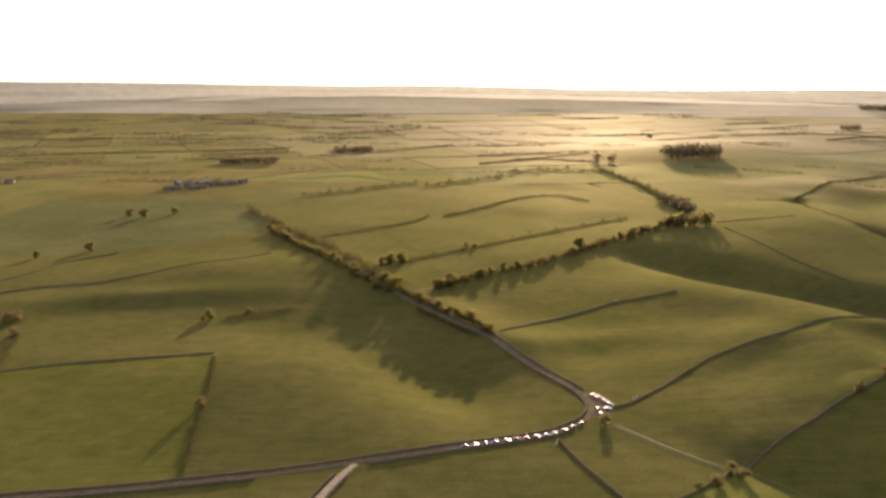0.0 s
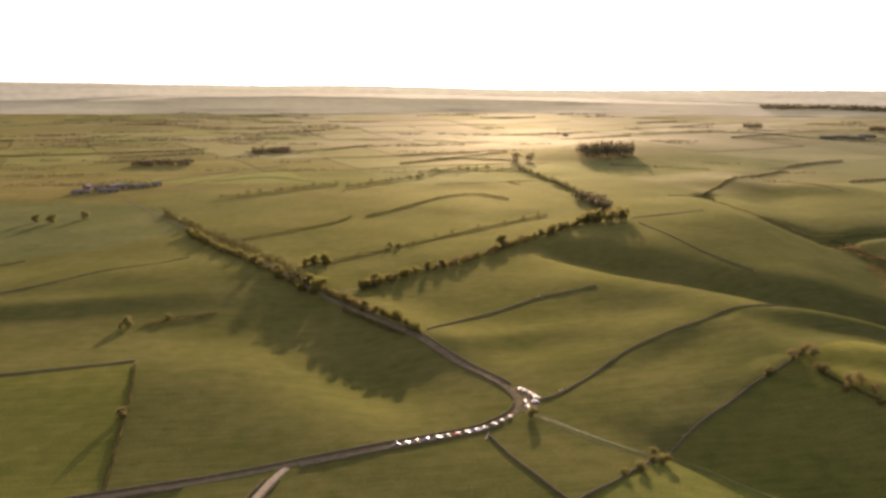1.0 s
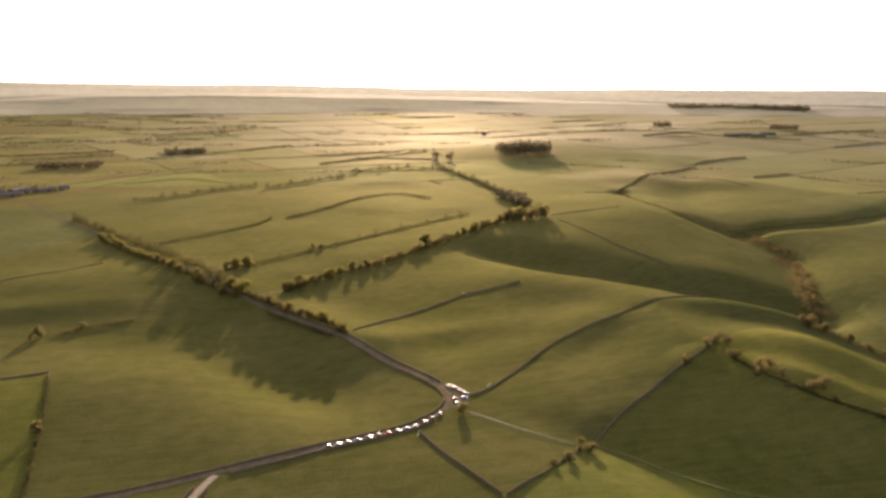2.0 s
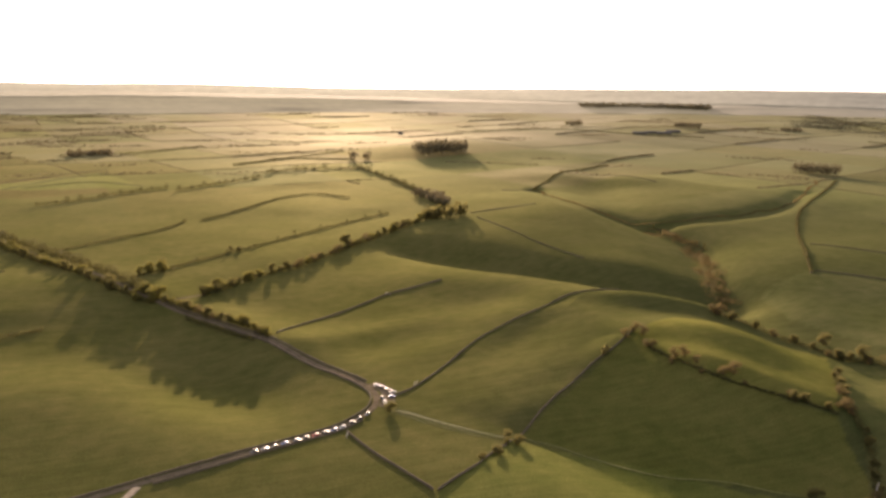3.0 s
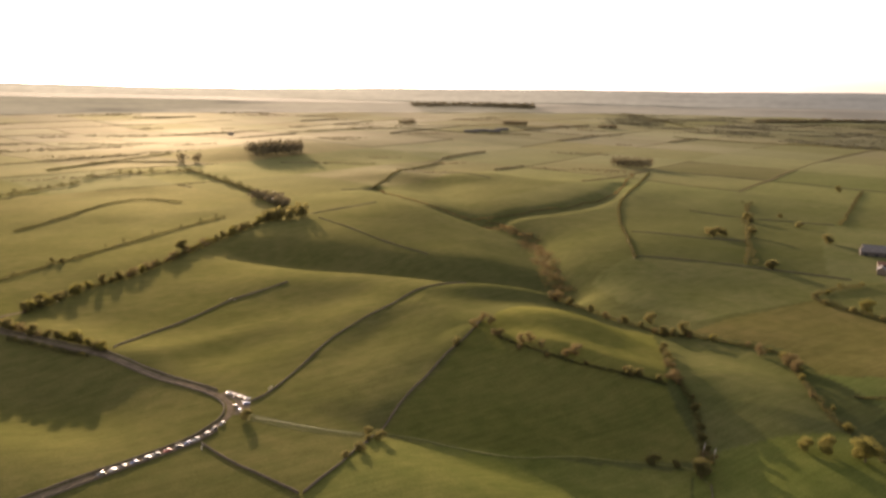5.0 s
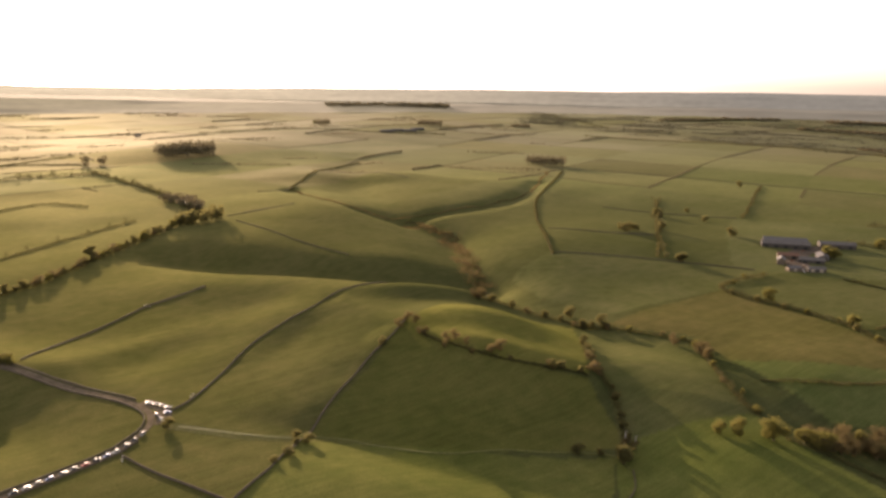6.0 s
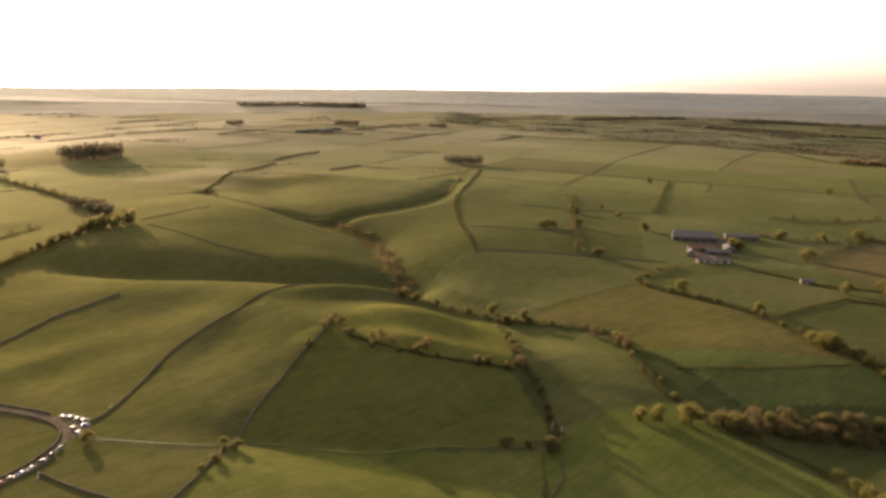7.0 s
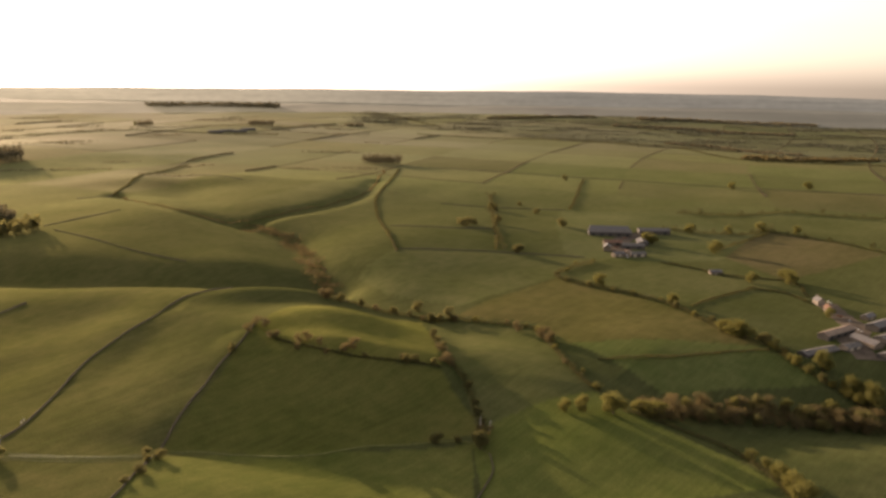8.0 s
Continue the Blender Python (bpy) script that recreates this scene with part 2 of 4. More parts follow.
def height(x, y):
    """The lie of the land."""
    x, y = np.asarray(x, float), np.asarray(y, float)
    r = np.hypot(x, y)
    z = -15 * np.exp(-(along(x, y, STREAM) / 50) ** 2) * np.clip(1.25 - r / 1900, 0.15, 1)
    z = z - 17 * np.exp(-(along(x, y, DALE) / 46) ** 2)
    for line in GULLIES:
        z = z - 6 * np.exp(-(along(x, y, line) / 20) ** 2)
    z = z - 2.5 * np.exp(-(along(x, y, TROUGH) / 12) ** 2)
    u, v = (x - 303) * 0.52 - (y - 369) * 0.855, (x - 303) * 0.855 + (y - 369) * 0.52
    ramp = np.clip((v + 138) / 141, 0, 1)
    z = z + 20.5 * ramp * np.exp(-(u / np.where(u > 0, 230, 125)) ** 4) * np.exp(-np.clip((v - 15) / 105, 0, 9) ** 2)
    for rise, *shape in HILLSIDE + UPFIELD:
        z = z + rise * bump(x, y, *shape)
    near = (x > 90) & (x < 370) & (y > 230) & (y < 580)
    for corners, (base, east, north, xx, xy, yy) in EVEN:
        u, v = (x - 230) / 100, (y - 380) / 100
        deep = np.clip(along(x, y, corners + corners[:1]) / 26, 0, 1) * (near & inside(x, y, corners))
        deep = deep * deep * (3 - 2 * deep)
        z = z + deep * (base + east * u + north * v + xx * u * u + xy * u * v + yy * v * v - z)
    for rise, *shape in SHOULDER:
        z = z + rise * bump(x, y, *shape)
    z = z + 8 * bump(x, y, 285, 625, 130, 55, 125)
    z = z + 9 * bump(x, y, 470, 960, 160, 120, 20) + 14 * bump(x, y, 820, 1030, 280, 190, 20)
    z = z + 4 * bump(x, y, 165, 280, 100, 45, -40) + 8 * bump(x, y, 640, 640, 130, 90, 30)
    z = z + 6 * bump(x, y, -240, 740, 240, 80, 10) + 4 * bump(x, y, -170, 500, 160, 60, 5) - 13 * bump(x, y, -12, 500, 95, 48, 119)
    z = z + 6 * bump(x, y, 0, 625, 150, 32, 119) - 4 * bump(x, y, -110, 570, 90, 60, 100)
    z = z + 2.2 * bump(x, y, 95, 555, 75, 24, 12) + 1.0 * bump(x, y, 150, 500, 70, 24, 20)
    z = z + 4 * bump(x, y, -250, 660, 110, 26, 8) + 0.8 * bump(x, y, 215, 445, 60, 20, 35)
    z = z + 13 * bump(x, y, 775, 1325, 170, 85, -62)
    z = z + 20 * bump(x, y, 1500, 2500, 900, 500, 20) + 12 * bump(x, y, 700, 2100, 300, 250, 0)
    past = np.clip((x - 2230) / 240, 0, 1) * np.clip((2100 - y) / 1000, 0, 1) * np.clip((y + 600) / 300, 0, 1)
    z = z - 11 * past ** 2 * (3 - 2 * past)
    calm = np.clip(1.25 - r / 2400, 0.22, 1)
    for k, (wave, size) in enumerate(((620, 2.0), (410, 1.4), (260, 0.8), (150, 0.45), (90, 0.2))):
        for j in range(3):
            a = 2.4 * j + 0.9 * k + 0.3
            z = z + calm * size * 0.6 * np.sin((x * np.cos(a) + y * np.sin(a)) * 2 * np.pi / wave + 1.7 * k + 2.1 * j)
    return z + 85 * np.clip((r - 2000) / 2900, 0, 1) ** 2


def lie(x, y):
    return float(height(x, y))


def plot(x, y):
    """Where a place lies in the patchwork of far fields, counted in fields."""
    return (x * 0.95 + y * 0.3 + 45 * np.sin(y / 340) + 25 * np.sin(x / 170)) / 230, (y * 0.95 - x * 0.3 + 60 * np.sin(x / 410)) / 270


def field_tint(x, y):
    """The grass colour of each field, with distance haze and sun bearing worked into it."""
    p, q = plot(x, y)
    cell = np.floor(p) * 7.1 + np.floor(q) * 3.7
    u, v = np.modf(np.abs(np.sin(cell * 12.9898)) * 437.58)[0], np.modf(np.abs(np.sin(cell * 78.233)) * 143.7)[0]
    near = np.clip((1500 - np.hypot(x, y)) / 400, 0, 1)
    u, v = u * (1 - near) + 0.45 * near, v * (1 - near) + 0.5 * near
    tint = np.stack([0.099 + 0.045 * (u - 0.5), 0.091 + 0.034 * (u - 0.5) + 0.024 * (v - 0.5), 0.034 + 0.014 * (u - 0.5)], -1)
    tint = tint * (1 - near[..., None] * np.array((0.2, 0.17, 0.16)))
    # distance haze put into the colour: grass pales from 480 m outward
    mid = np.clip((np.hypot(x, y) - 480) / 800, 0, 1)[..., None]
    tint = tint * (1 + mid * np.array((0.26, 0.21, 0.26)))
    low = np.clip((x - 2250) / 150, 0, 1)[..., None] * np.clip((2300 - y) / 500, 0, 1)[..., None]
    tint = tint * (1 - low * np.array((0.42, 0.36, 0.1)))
    # weaker sun glow off its bearing, put in as darker grass
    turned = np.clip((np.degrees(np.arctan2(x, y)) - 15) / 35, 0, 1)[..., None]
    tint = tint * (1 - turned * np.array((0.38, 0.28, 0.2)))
    for pts, colour in FIELDS:
        tint[inside(x, y, pts)] = np.array(colour) * (0.85, 0.77, 1.0)
    return tint


FIELDS = [
    # steep field: part of its shade is put into the tint
    ([(151, 352), (276, 442), (276, 391), (295, 355), (334, 316), (300, 252), (262, 276), (224, 296), (197, 309), (167, 341)], (0.09, 0.1, 0.024)),
    ([(88, 302), (148, 348), (180, 323), (224, 294), (286, 250), (232, 206), (100, 150)], (0.1, 0.116, 0.028)),
    ([(286, 250), (300, 257), (388, 235), (372, 190), (365, 130), (350, 100), (221, 190)], (0.092, 0.114, 0.026)),
    # shoulder field: sunlight put in as a brighter tint
    ([(276, 442), (330, 470), (388, 470), (430, 420), (391, 374), (336, 317), (295, 356), (276, 392)], (0.116, 0.124, 0.028)),
    ([(448, 284), (545, 170), (520, 120), (420, 195)], (0.085, 0.108, 0.03)),
    ([(600, 300), (620, 405), (454, 405), (475, 335), (448, 284), (545, 172)], (0.09, 0.088, 0.027)),
    ([(1041, 331), (1010, 241), (967, 177), (760, 226), (850, 336)], (0.088, 0.08, 0.034)),
    ([(623, 408), (735, 350), (754, 219), (614, 257)], (0.078, 0.09, 0.03)),
    ([(579, 596), (640, 530), (709, 452), (745, 400), (696, 412), (622, 405), (480, 418), (470, 500), (500, 575)], (0.086, 0.098, 0.033)),
    ([(709, 452), (860, 560), (1000, 640), (1090, 480), (1012, 338), (809, 312), (748, 360)], (0.084, 0.1, 0.036)),
    # left slope: shade of a hillside painted as darker grass
    ([(-640, 1240), (-470, 1270), (-300, 1210), (-215, 1010), (-290, 900), (-380, 850), (-480, 830), (-640, 950)], (0.098, 0.112, 0.042)),
    ([(391, 374), (434, 413), (452, 380), (462, 324), (388, 229), (300, 258), (338, 300), (346, 318)], (0.084, 0.096, 0.03)),
    # strips by the village: their sunlit look is painted brighter
    ([(-511, 1520), (-397, 1561), (-305, 1600), (-185, 1740), (-92, 1470), (-290, 1475), (-400, 1490)], (0.17, 0.19, 0.05)),
    ([(-129, 344), (-157, 508), (-330, 480), (-340, 315)], (0.104, 0.114, 0.026)),
]


def haze_gloss(x, y):
    """Strength of the gloss that stands in for haze: more on the far plain and in some of its fields."""
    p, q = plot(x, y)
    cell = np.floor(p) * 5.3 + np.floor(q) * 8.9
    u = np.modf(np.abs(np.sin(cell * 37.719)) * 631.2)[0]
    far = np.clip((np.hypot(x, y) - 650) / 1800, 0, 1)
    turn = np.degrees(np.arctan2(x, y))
    # the haze gloss weakens away from the bearing of the sun
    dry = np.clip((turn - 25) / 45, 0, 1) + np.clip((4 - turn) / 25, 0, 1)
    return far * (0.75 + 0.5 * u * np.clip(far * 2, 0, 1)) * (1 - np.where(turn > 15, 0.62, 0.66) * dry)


def build_ground():
    """One sheet of land from under the camera to the horizon."""
    turn = np.radians(np.concatenate([np.arange(-45, 95, 0.2), np.arange(95, 315, 3.0)]))
    reach = np.concatenate([[0.001, 20, 45], 60 * np.exp(np.arange(0, 1, 1 / 560) * math.log(4990 / 60)), [4990]])
    a, r = np.meshgrid(turn, reach, indexing="ij")
    x, y = r * np.sin(a), r * np.cos(a)
    z = height(x, y)
    n, m = x.shape
    i, j = np.meshgrid(np.arange(n), np.arange(m - 1), indexing="ij")
    k = (i + 1) % n
    quads = np.stack([i * m + j, i * m + j + 1, k * m + j + 1, k * m + j], -1).reshape(-1, 4)
    mesh = bpy.data.meshes.new("ground")
    mesh.from_pydata([], [], [])
    mesh.vertices.add(n * m)
    mesh.vertices.foreach_set("co", np.stack([x, y, z], -1).astype(np.float32).ravel())
    mesh.loops.add(quads.size)
    mesh.loops.foreach_set("vertex_index", quads.astype(np.int32).ravel())
    mesh.polygons.add(len(quads))
    mesh.polygons.foreach_set("loop_start", (np.arange(len(quads)) * 4).astype(np.int32))
    mesh.polygons.foreach_set("use_smooth", np.ones(len(quads), bool))
    mesh.update()
    mesh.validate()
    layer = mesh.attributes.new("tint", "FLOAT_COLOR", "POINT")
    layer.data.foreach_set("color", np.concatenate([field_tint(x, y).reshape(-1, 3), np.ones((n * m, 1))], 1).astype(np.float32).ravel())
    haze_amount = mesh.attributes.new("haze_gloss", "FLOAT", "POINT")
    haze_amount.data.foreach_set("value", haze_gloss(x, y).ravel().astype(np.float32))
    mesh.materials.append(GRASS)
    return tagged(new("ground", mesh), "rolling green pasture of many fields in low sun", "ground", kind="structure")


build_ground()


def mesh_object(name, bm, material, parent=None, label=""):
    mesh = bpy.data.meshes.new(name)
    bm.to_mesh(mesh)
    bm.free()
    mesh.materials.append(material)
    ob = new(name, mesh)
    if parent:
        ob.parent = parent
    return tagged(ob, label)


def raw_object(name, verts, faces, material):
    mesh = bpy.data.meshes.new(name)
    mesh.from_pydata([tuple(v) for v in verts], [], [tuple(f) for f in faces])
    mesh.update()
    mesh.materials.append(material)
    return new(name, mesh)


def resample(pts, step):
    """Even steps along a smooth line through the points."""
    p = np.array(pts, float)
    q = []
    for i in range(len(p) - 1):
        a, b, c, d = p[max(i - 1, 0)], p[i], p[i + 1], p[min(i + 2, len(p) - 1)]
        n = max(2, int(np.hypot(*(c - b)) / 2))
        s = np.linspace(0, 1, n, endpoint=False)[:, None]
        q.append(0.5 * (2 * b + (c - a) * s + (2 * a - 5 * b + 4 * c - d) * s ** 2 + (3 * b - a - 3 * c + d) * s ** 3))
    q = np.concatenate(q + [p[-1:]])
    run = np.concatenate([[0], np.cumsum(np.hypot(*np.diff(q, axis=0).T))])
    at = np.linspace(0, run[-1], max(2, int(run[-1] / step) + 1))
    return np.stack([np.interp(at, run, q[:, 0]), np.interp(at, run, q[:, 1])], -1)


def sideways(line):
    d = np.gradient(line, axis=0)
    d /= np.maximum(np.hypot(d[:, :1], d[:, 1:]), 1e-9)
    return np.stack([d[:, 1], -d[:, 0]], -1)


def offset(pts, by):
    line = resample(pts, 6)
    return [tuple(v) for v in line + by * sideways(line)]


def strip(name, pts, width, material, label, category, lift=0.14, rough=0.0):
    """A road or track laid over the land, with a slight crown and verge edges."""
    line = resample(pts, 4)
    side = sideways(line)
    rng = np.random.default_rng(len(pts))
    verts, faces = [], []
    for n, (c, s) in enumerate(zip(line, side)):
        wob = 1 + rough * rng.uniform(-1, 1)
        for f, up in ((-0.56, -0.25), (-0.5, 0.0), (-0.25, 0.05), (0, 0.08), (0.25, 0.05), (0.5, 0.0), (0.56, -0.25)):
            v = c + s * f * width * wob
            verts.append((v[0], v[1], lie(*v) + lift + up))
        if n:
            b = n * 7
            faces += [(b + k - 7, b + k - 6, b + k + 1 - 0, b + k) for k in range(6)]
    ob = raw_object(name, verts, faces, material)
    return tagged(ob, label, category, kind="structure")


def dry_stone_wall(pts, tall=1.35, thick=0.6, label="grey dry stone field wall between green pastures"):
    """A field wall: battered sides and an uneven row of copes."""
    tall = tall * 0.82
    line = resample(pts, 1.6 if np.hypot(*np.mean(pts, axis=0)) < 700 else 4)
    side = sideways(line)
    rng = np.random.default_rng(int(abs(pts[0][0] * 31 + pts[0][1])))
    verts, faces = [], []
    sag = 1 + 0.12 * np.convolve(rng.normal(0, 1, len(line) + 8), np.ones(9) / 3, "valid")
    for n, (c, s) in enumerate(zip(line, side)):
        z, w = lie(*c), thick * rng.uniform(0.92, 1.08)
        h = tall * sag[n] * rng.uniform(0.93, 1.07)
        for f, up in ((-0.62, -0.4), (-0.45, h * 0.86), (-0.5, h * 0.87), (-0.3, h), (0.3, h * rng.uniform(0.97, 1.03)), (0.5, h * 0.87), (0.45, h * 0.86), (0.62, -0.4)):
            v = c + s * f * w
            verts.append((v[0], v[1], z + up))
        if n:
            b = n * 8
            faces += [(b + k - 8, b + k - 7, b + k + 1, b + k) for k in range(7)]
    faces += [tuple(range(8)), tuple(range(len(verts) - 1, len(verts) - 9, -1))]
    return tagged(raw_object("dry_stone_wall", verts, faces, STONE), label, "wall", "field walls")


def grass_bank(pts):
    """A low turf bank along a field edge."""
    ob = dry_stone_wall(pts, 0.32, 1.5, "low turf bank lit along the edge of a field")
    ob.data.materials.clear()
    ob.data.materials.append(WORN_GRASS)
    ob.name = ob.data.name = "turf_bank"
    return tagged(ob, "", "bank", "field banks")


def leaf_cards(rng, centres, size):
    """Small folded leaf sprays, one at each centre."""
    n = len(centres)
    u = rng.normal(0, 1, (n, 3))
    u /= np.linalg.norm(u, axis=1)[:, None]
    w = np.cross(u, rng.normal(0, 1, (n, 3)))
    w /= np.linalg.norm(w, axis=1)[:, None]
    k = np.cross(u, w)
    s = (size * rng.uniform(0.6, 1.3, n))[:, None]
    c = centres
    v = np.stack([c - u * s, c + w * s * 0.6 + k * s * 0.25, c + u * s * 1.1, c - w * s * 0.6 + k * s * 0.25], 1).reshape(-1, 3)
    f = np.arange(4 * n).reshape(-1, 4)
    return v, f


def hedge(pts, tall=2.2, wide=2.0, leaf=LEAF_HEDGE, label="overgrown hawthorn hedge with small green leaves", dense=1.0, ragged=0.0):
    """A hedge of many leaf sprays, uneven in height, with gaps."""
    away = np.hypot(*np.mean(pts, axis=0))
    grain = float(np.clip(away / 900, 0.45, 3.0))
    line = resample(pts, 1.0 + grain)
    rng = np.random.default_rng(int(abs(pts[0][0] * 17 + pts[-1][1])))
    swell = np.interp(np.arange(len(line)), np.arange(0, len(line) + 8, 4), rng.uniform(0.55, 1.35, len(np.arange(0, len(line) + 8, 4))))
    knots = np.arange(0, len(line) + 12, 6)
    line = line + sideways(line) * (wide * (0.12 + 0.6 * ragged) * np.interp(np.arange(len(line)), knots, rng.uniform(-1, 1, len(knots))))[:, None]
    swell *= 1 - ragged * np.interp(np.arange(len(line)), knots[::2], rng.uniform(0, 0.95, len(knots[::2])))
    centres = []
    per = int((24 if away < 900 else 14) * dense)
    ground = height(line[:, 0], line[:, 1])
    for c, z, s in zip(line, ground, swell):
        q = rng.normal(0, 1, (per, 3)) * (wide * 0.33, wide * 0.33, 0) * min(1.0, 0.35 + 0.65 * s)
        q[:, 2] = rng.beta(1.6, 1.2, per) * tall * s * rng.uniform(0.7, 1.15)
        centres.append(q + (c[0], c[1], z))
    v, f = leaf_cards(rng, np.concatenate(centres), 0.55 * grain ** 0.7 + 0.15)
    return tagged(raw_object("hedge", v, f, leaf), label, "hedge", "field hedges")


def wood(pts, wide, tall, leaf=LEAF, step=None, label="dense dark wood of tall mixed trees"):
    """A stand of trees seen from afar: crowns of leaf sprays over stems."""
    away = np.hypot(*np.mean(pts, axis=0))
    step = step or float(np.clip(away / 130, 5.0, 22))
    line = resample(pts, step)
    side = sideways(line)
    rng = np.random.default_rng(int(abs(pts[0][0] * 7 + pts[0][1] * 3)))
    verts, faces, total = [], [], 0
    for c, s in zip(line, side):
        for k in range(max(1, int(wide / step))):
            p = c + s * (k * step - wide / 2 + rng.uniform(-0.4, 0.4) * step) + rng.uniform(-0.4, 0.4, 2) * step
            z, h, w = lie(*p), tall * rng.uniform(0.75, 1.15), step * rng.uniform(0.55, 0.85)
            n = 46 if away < 1200 else 26
            d = rng.normal(0, 1, (n, 3))
            d /= np.linalg.norm(d, axis=1)[:, None]
            d *= rng.uniform(0.55, 1.05, n)[:, None]
            v, f = leaf_cards(rng, d * (w, w, h * 0.42) + (p[0], p[1], z + h * 0.56), w * 0.38)
            st = np.array([(p[0] + a * 0.3, p[1] + b * 0.3, z + e) for e in (-0.5, h * 0.6) for a, b in ((-1, -1), (1, -1), (1, 1), (-1, 1))])
            sf = [(0, 1, 5, 4), (1, 2, 6, 5), (2, 3, 7, 6), (3, 0, 4, 7)]
            verts += [v, st]
            faces += [tuple(int(i) + total for i in q) for q in f]
            total += len(v)
            faces += [tuple(i + total for i in q) for q in sf]
            total += 8
    return tagged(raw_object("wood", np.concatenate(verts), faces, leaf), label, "wood", kind="stuff")


def tube(bm, a, b, ra, rb, n=6):
    a, b = Vector(a), Vector(b)
    q = (b - a).to_track_quat("Z", "Y")
    rings = [[bm.verts.new(c + q @ Vector((r * math.cos(2 * math.pi * i / n), r * math.sin(2 * math.pi * i / n), 0))) for i in range(n)] for c, r in ((a, ra), (b, rb))]
    for i in range(n):
        bm.faces.new((rings[0][i], rings[0][(i + 1) % n], rings[1][(i + 1) % n], rings[1][i]))
    bm.faces.new(rings[1])


def tree_model(seed, leaf, spread=0.8, count=2300, low=0.06):
    """A tree ten metres tall: tapered trunk, limbs and a crown of leaf sprays in clumps."""
    rng = np.random.default_rng(seed)
    base = new("tree")
    bm = bmesh.new()
    tube(bm, (0, 0, -0.6), (0.1, 0, 2.2), 0.34, 0.24, 8)
    tube(bm, (0.1, 0, 2.1), (0.0, 0.2, 6.5), 0.25, 0.08)
    clumps = [((0, 0, 7.6), 2.0), ((0, 0.3, 5.0), 2.4)]
    for k in range(17):
        a, z = k * 2.4 + rng.uniform(-0.4, 0.4), 1.9 + 5.9 * ((k * 0.618) % 1)
        r = spread * 10 * 0.5 * math.sin(math.pi * min(0.95, max(0.12, (z - low * 10) / (10 - low * 10)))) ** 0.6 * rng.uniform(0.5, 0.82)
        tip = (r * math.cos(a), r * math.sin(a), z)
        tube(bm, (0.05, 0.05, z * 0.55 + 0.6), tip, 0.12, 0.03, 5)
        clumps.append((tip, rng.uniform(1.6, 2.4)))
    mesh_object("trunk", bm, BARK, base)
    cs = []
    for (cx, cy, cz), r in clumps:
        d = rng.normal(0, 1, (count // len(clumps), 3))
        d /= np.linalg.norm(d, axis=1)[:, None]
        d *= (rng.uniform(0.35, 1.0, len(d)) ** 0.5 * r)[:, None]
        cs.append(d * (1, 1, 0.8) + (cx, cy, cz))
    d = rng.normal(0, 1, (count // 4, 3))
    d /= np.linalg.norm(d, axis=1)[:, None]
    lump = 1 + 0.3 * np.sin(d[:, :1] * 4 + seed) * np.cos(d[:, 1:2] * 5 - seed) + 0.1 * np.sin(d[:, 2:] * 9 + seed)
    cs.append(d * lump * rng.uniform(0.7, 1.0, (len(d), 1)) * (spread * 4.6, spread * 4.6, 4.3) + (0, 0, 5.3))
    v, f = leaf_cards(rng, np.concatenate(cs), 0.31)
    v[:, 2] = np.clip(v[:, 2], 0.6, 10.2)
    crown = raw_object("crown", v, f, leaf)
    crown.parent = base
    return base


MODELS = {"green": [tree_model(s, LEAF, 0.75 + 0.08 * (s % 3)) for s in (1, 2, 3)],
          "gold": [tree_model(s, LEAF_GOLD, 0.8 + 0.08 * (s % 3)) for s in (11, 12, 13)],
          "brown": [tree_model(s, LEAF_BROWN, 0.85, 1000) for s in (21, 22)]}
LABELS = {"green": "broad dark green tree with a rounded crown beside a field boundary",
          "gold": "round leafy tree with yellow green crown lit by low sun",
          "brown": "almost bare brown tree with thin reddish twigs on the hillside"}
used = set()
planting = random.Random(4)


def tree(x, y, tall, sort="green"):
    model = planting.choice(MODELS[sort])
    s = tall / 10
    m = Matrix.LocRotScale((x, y, lie(x, y)), Euler((0, 0, planting.uniform(0, 6.28))), None)
    if model.name not in used:
        used.add(model.name)
        ob = model
    else:
        ob = copy_thing(model, m)
    ob.matrix_basis = m @ Matrix.Diagonal((s * planting.uniform(0.8, 1.3), s * planting.uniform(0.8, 1.3), s * planting.uniform(0.8, 1.05), 1))
    return tagged(ob, LABELS[sort], "tree", "field trees")


FAR_ROWS = []


def tree_row(pts, step, tall, sorts=("green", "gold")):
    if np.hypot(*np.mean(pts, axis=0)) > 880:
        FAR_ROWS.append((pts, step, tall))
        return
    for x, y in resample(pts, step):
        tree(x + planting.uniform(-0.25, 0.25) * step, y + planting.uniform(-0.25, 0.25) * step, tall * planting.uniform(0.6, 1.2), planting.choice(sorts))


# ---- roads and tracks ----
MAIN_ROAD = [(-460, 262), (-330, 300), (-217, 325), (-193, 330), (-170, 334), (-133, 341), (-93, 349), (-63, 356), (-38, 362), (-13, 368), (11, 376), (36, 384), (58, 390), (71, 398), (81, 407), (87, 418), (89, 432), (85, 451), (76, 472), (64, 495), (49, 526), (33, 557), (7, 595), (-21, 637), (-40, 669), (-80, 737), (-144, 856), (-216, 980), (-286, 1112), (-347, 1215), (-397, 1306)]
SIDE_LANE = [(-44, 358), (-50, 347), (-55, 334), (-59, 322), (-66, 300), (-80, 250)]
strip("road", MAIN_ROAD, 3.9, ASPHALT, "narrow grey country road winding between stone walls", "road")
strip("road", SIDE_LANE, 3.8, GRAVEL, "pale side lane joining the country road", "road", 0.17)
strip("track", [(-42, 668), (-23, 680), (-5, 697)], 3.4, ASPHALT, "short grey track leaving the road by the hedge", "track", 0.16)
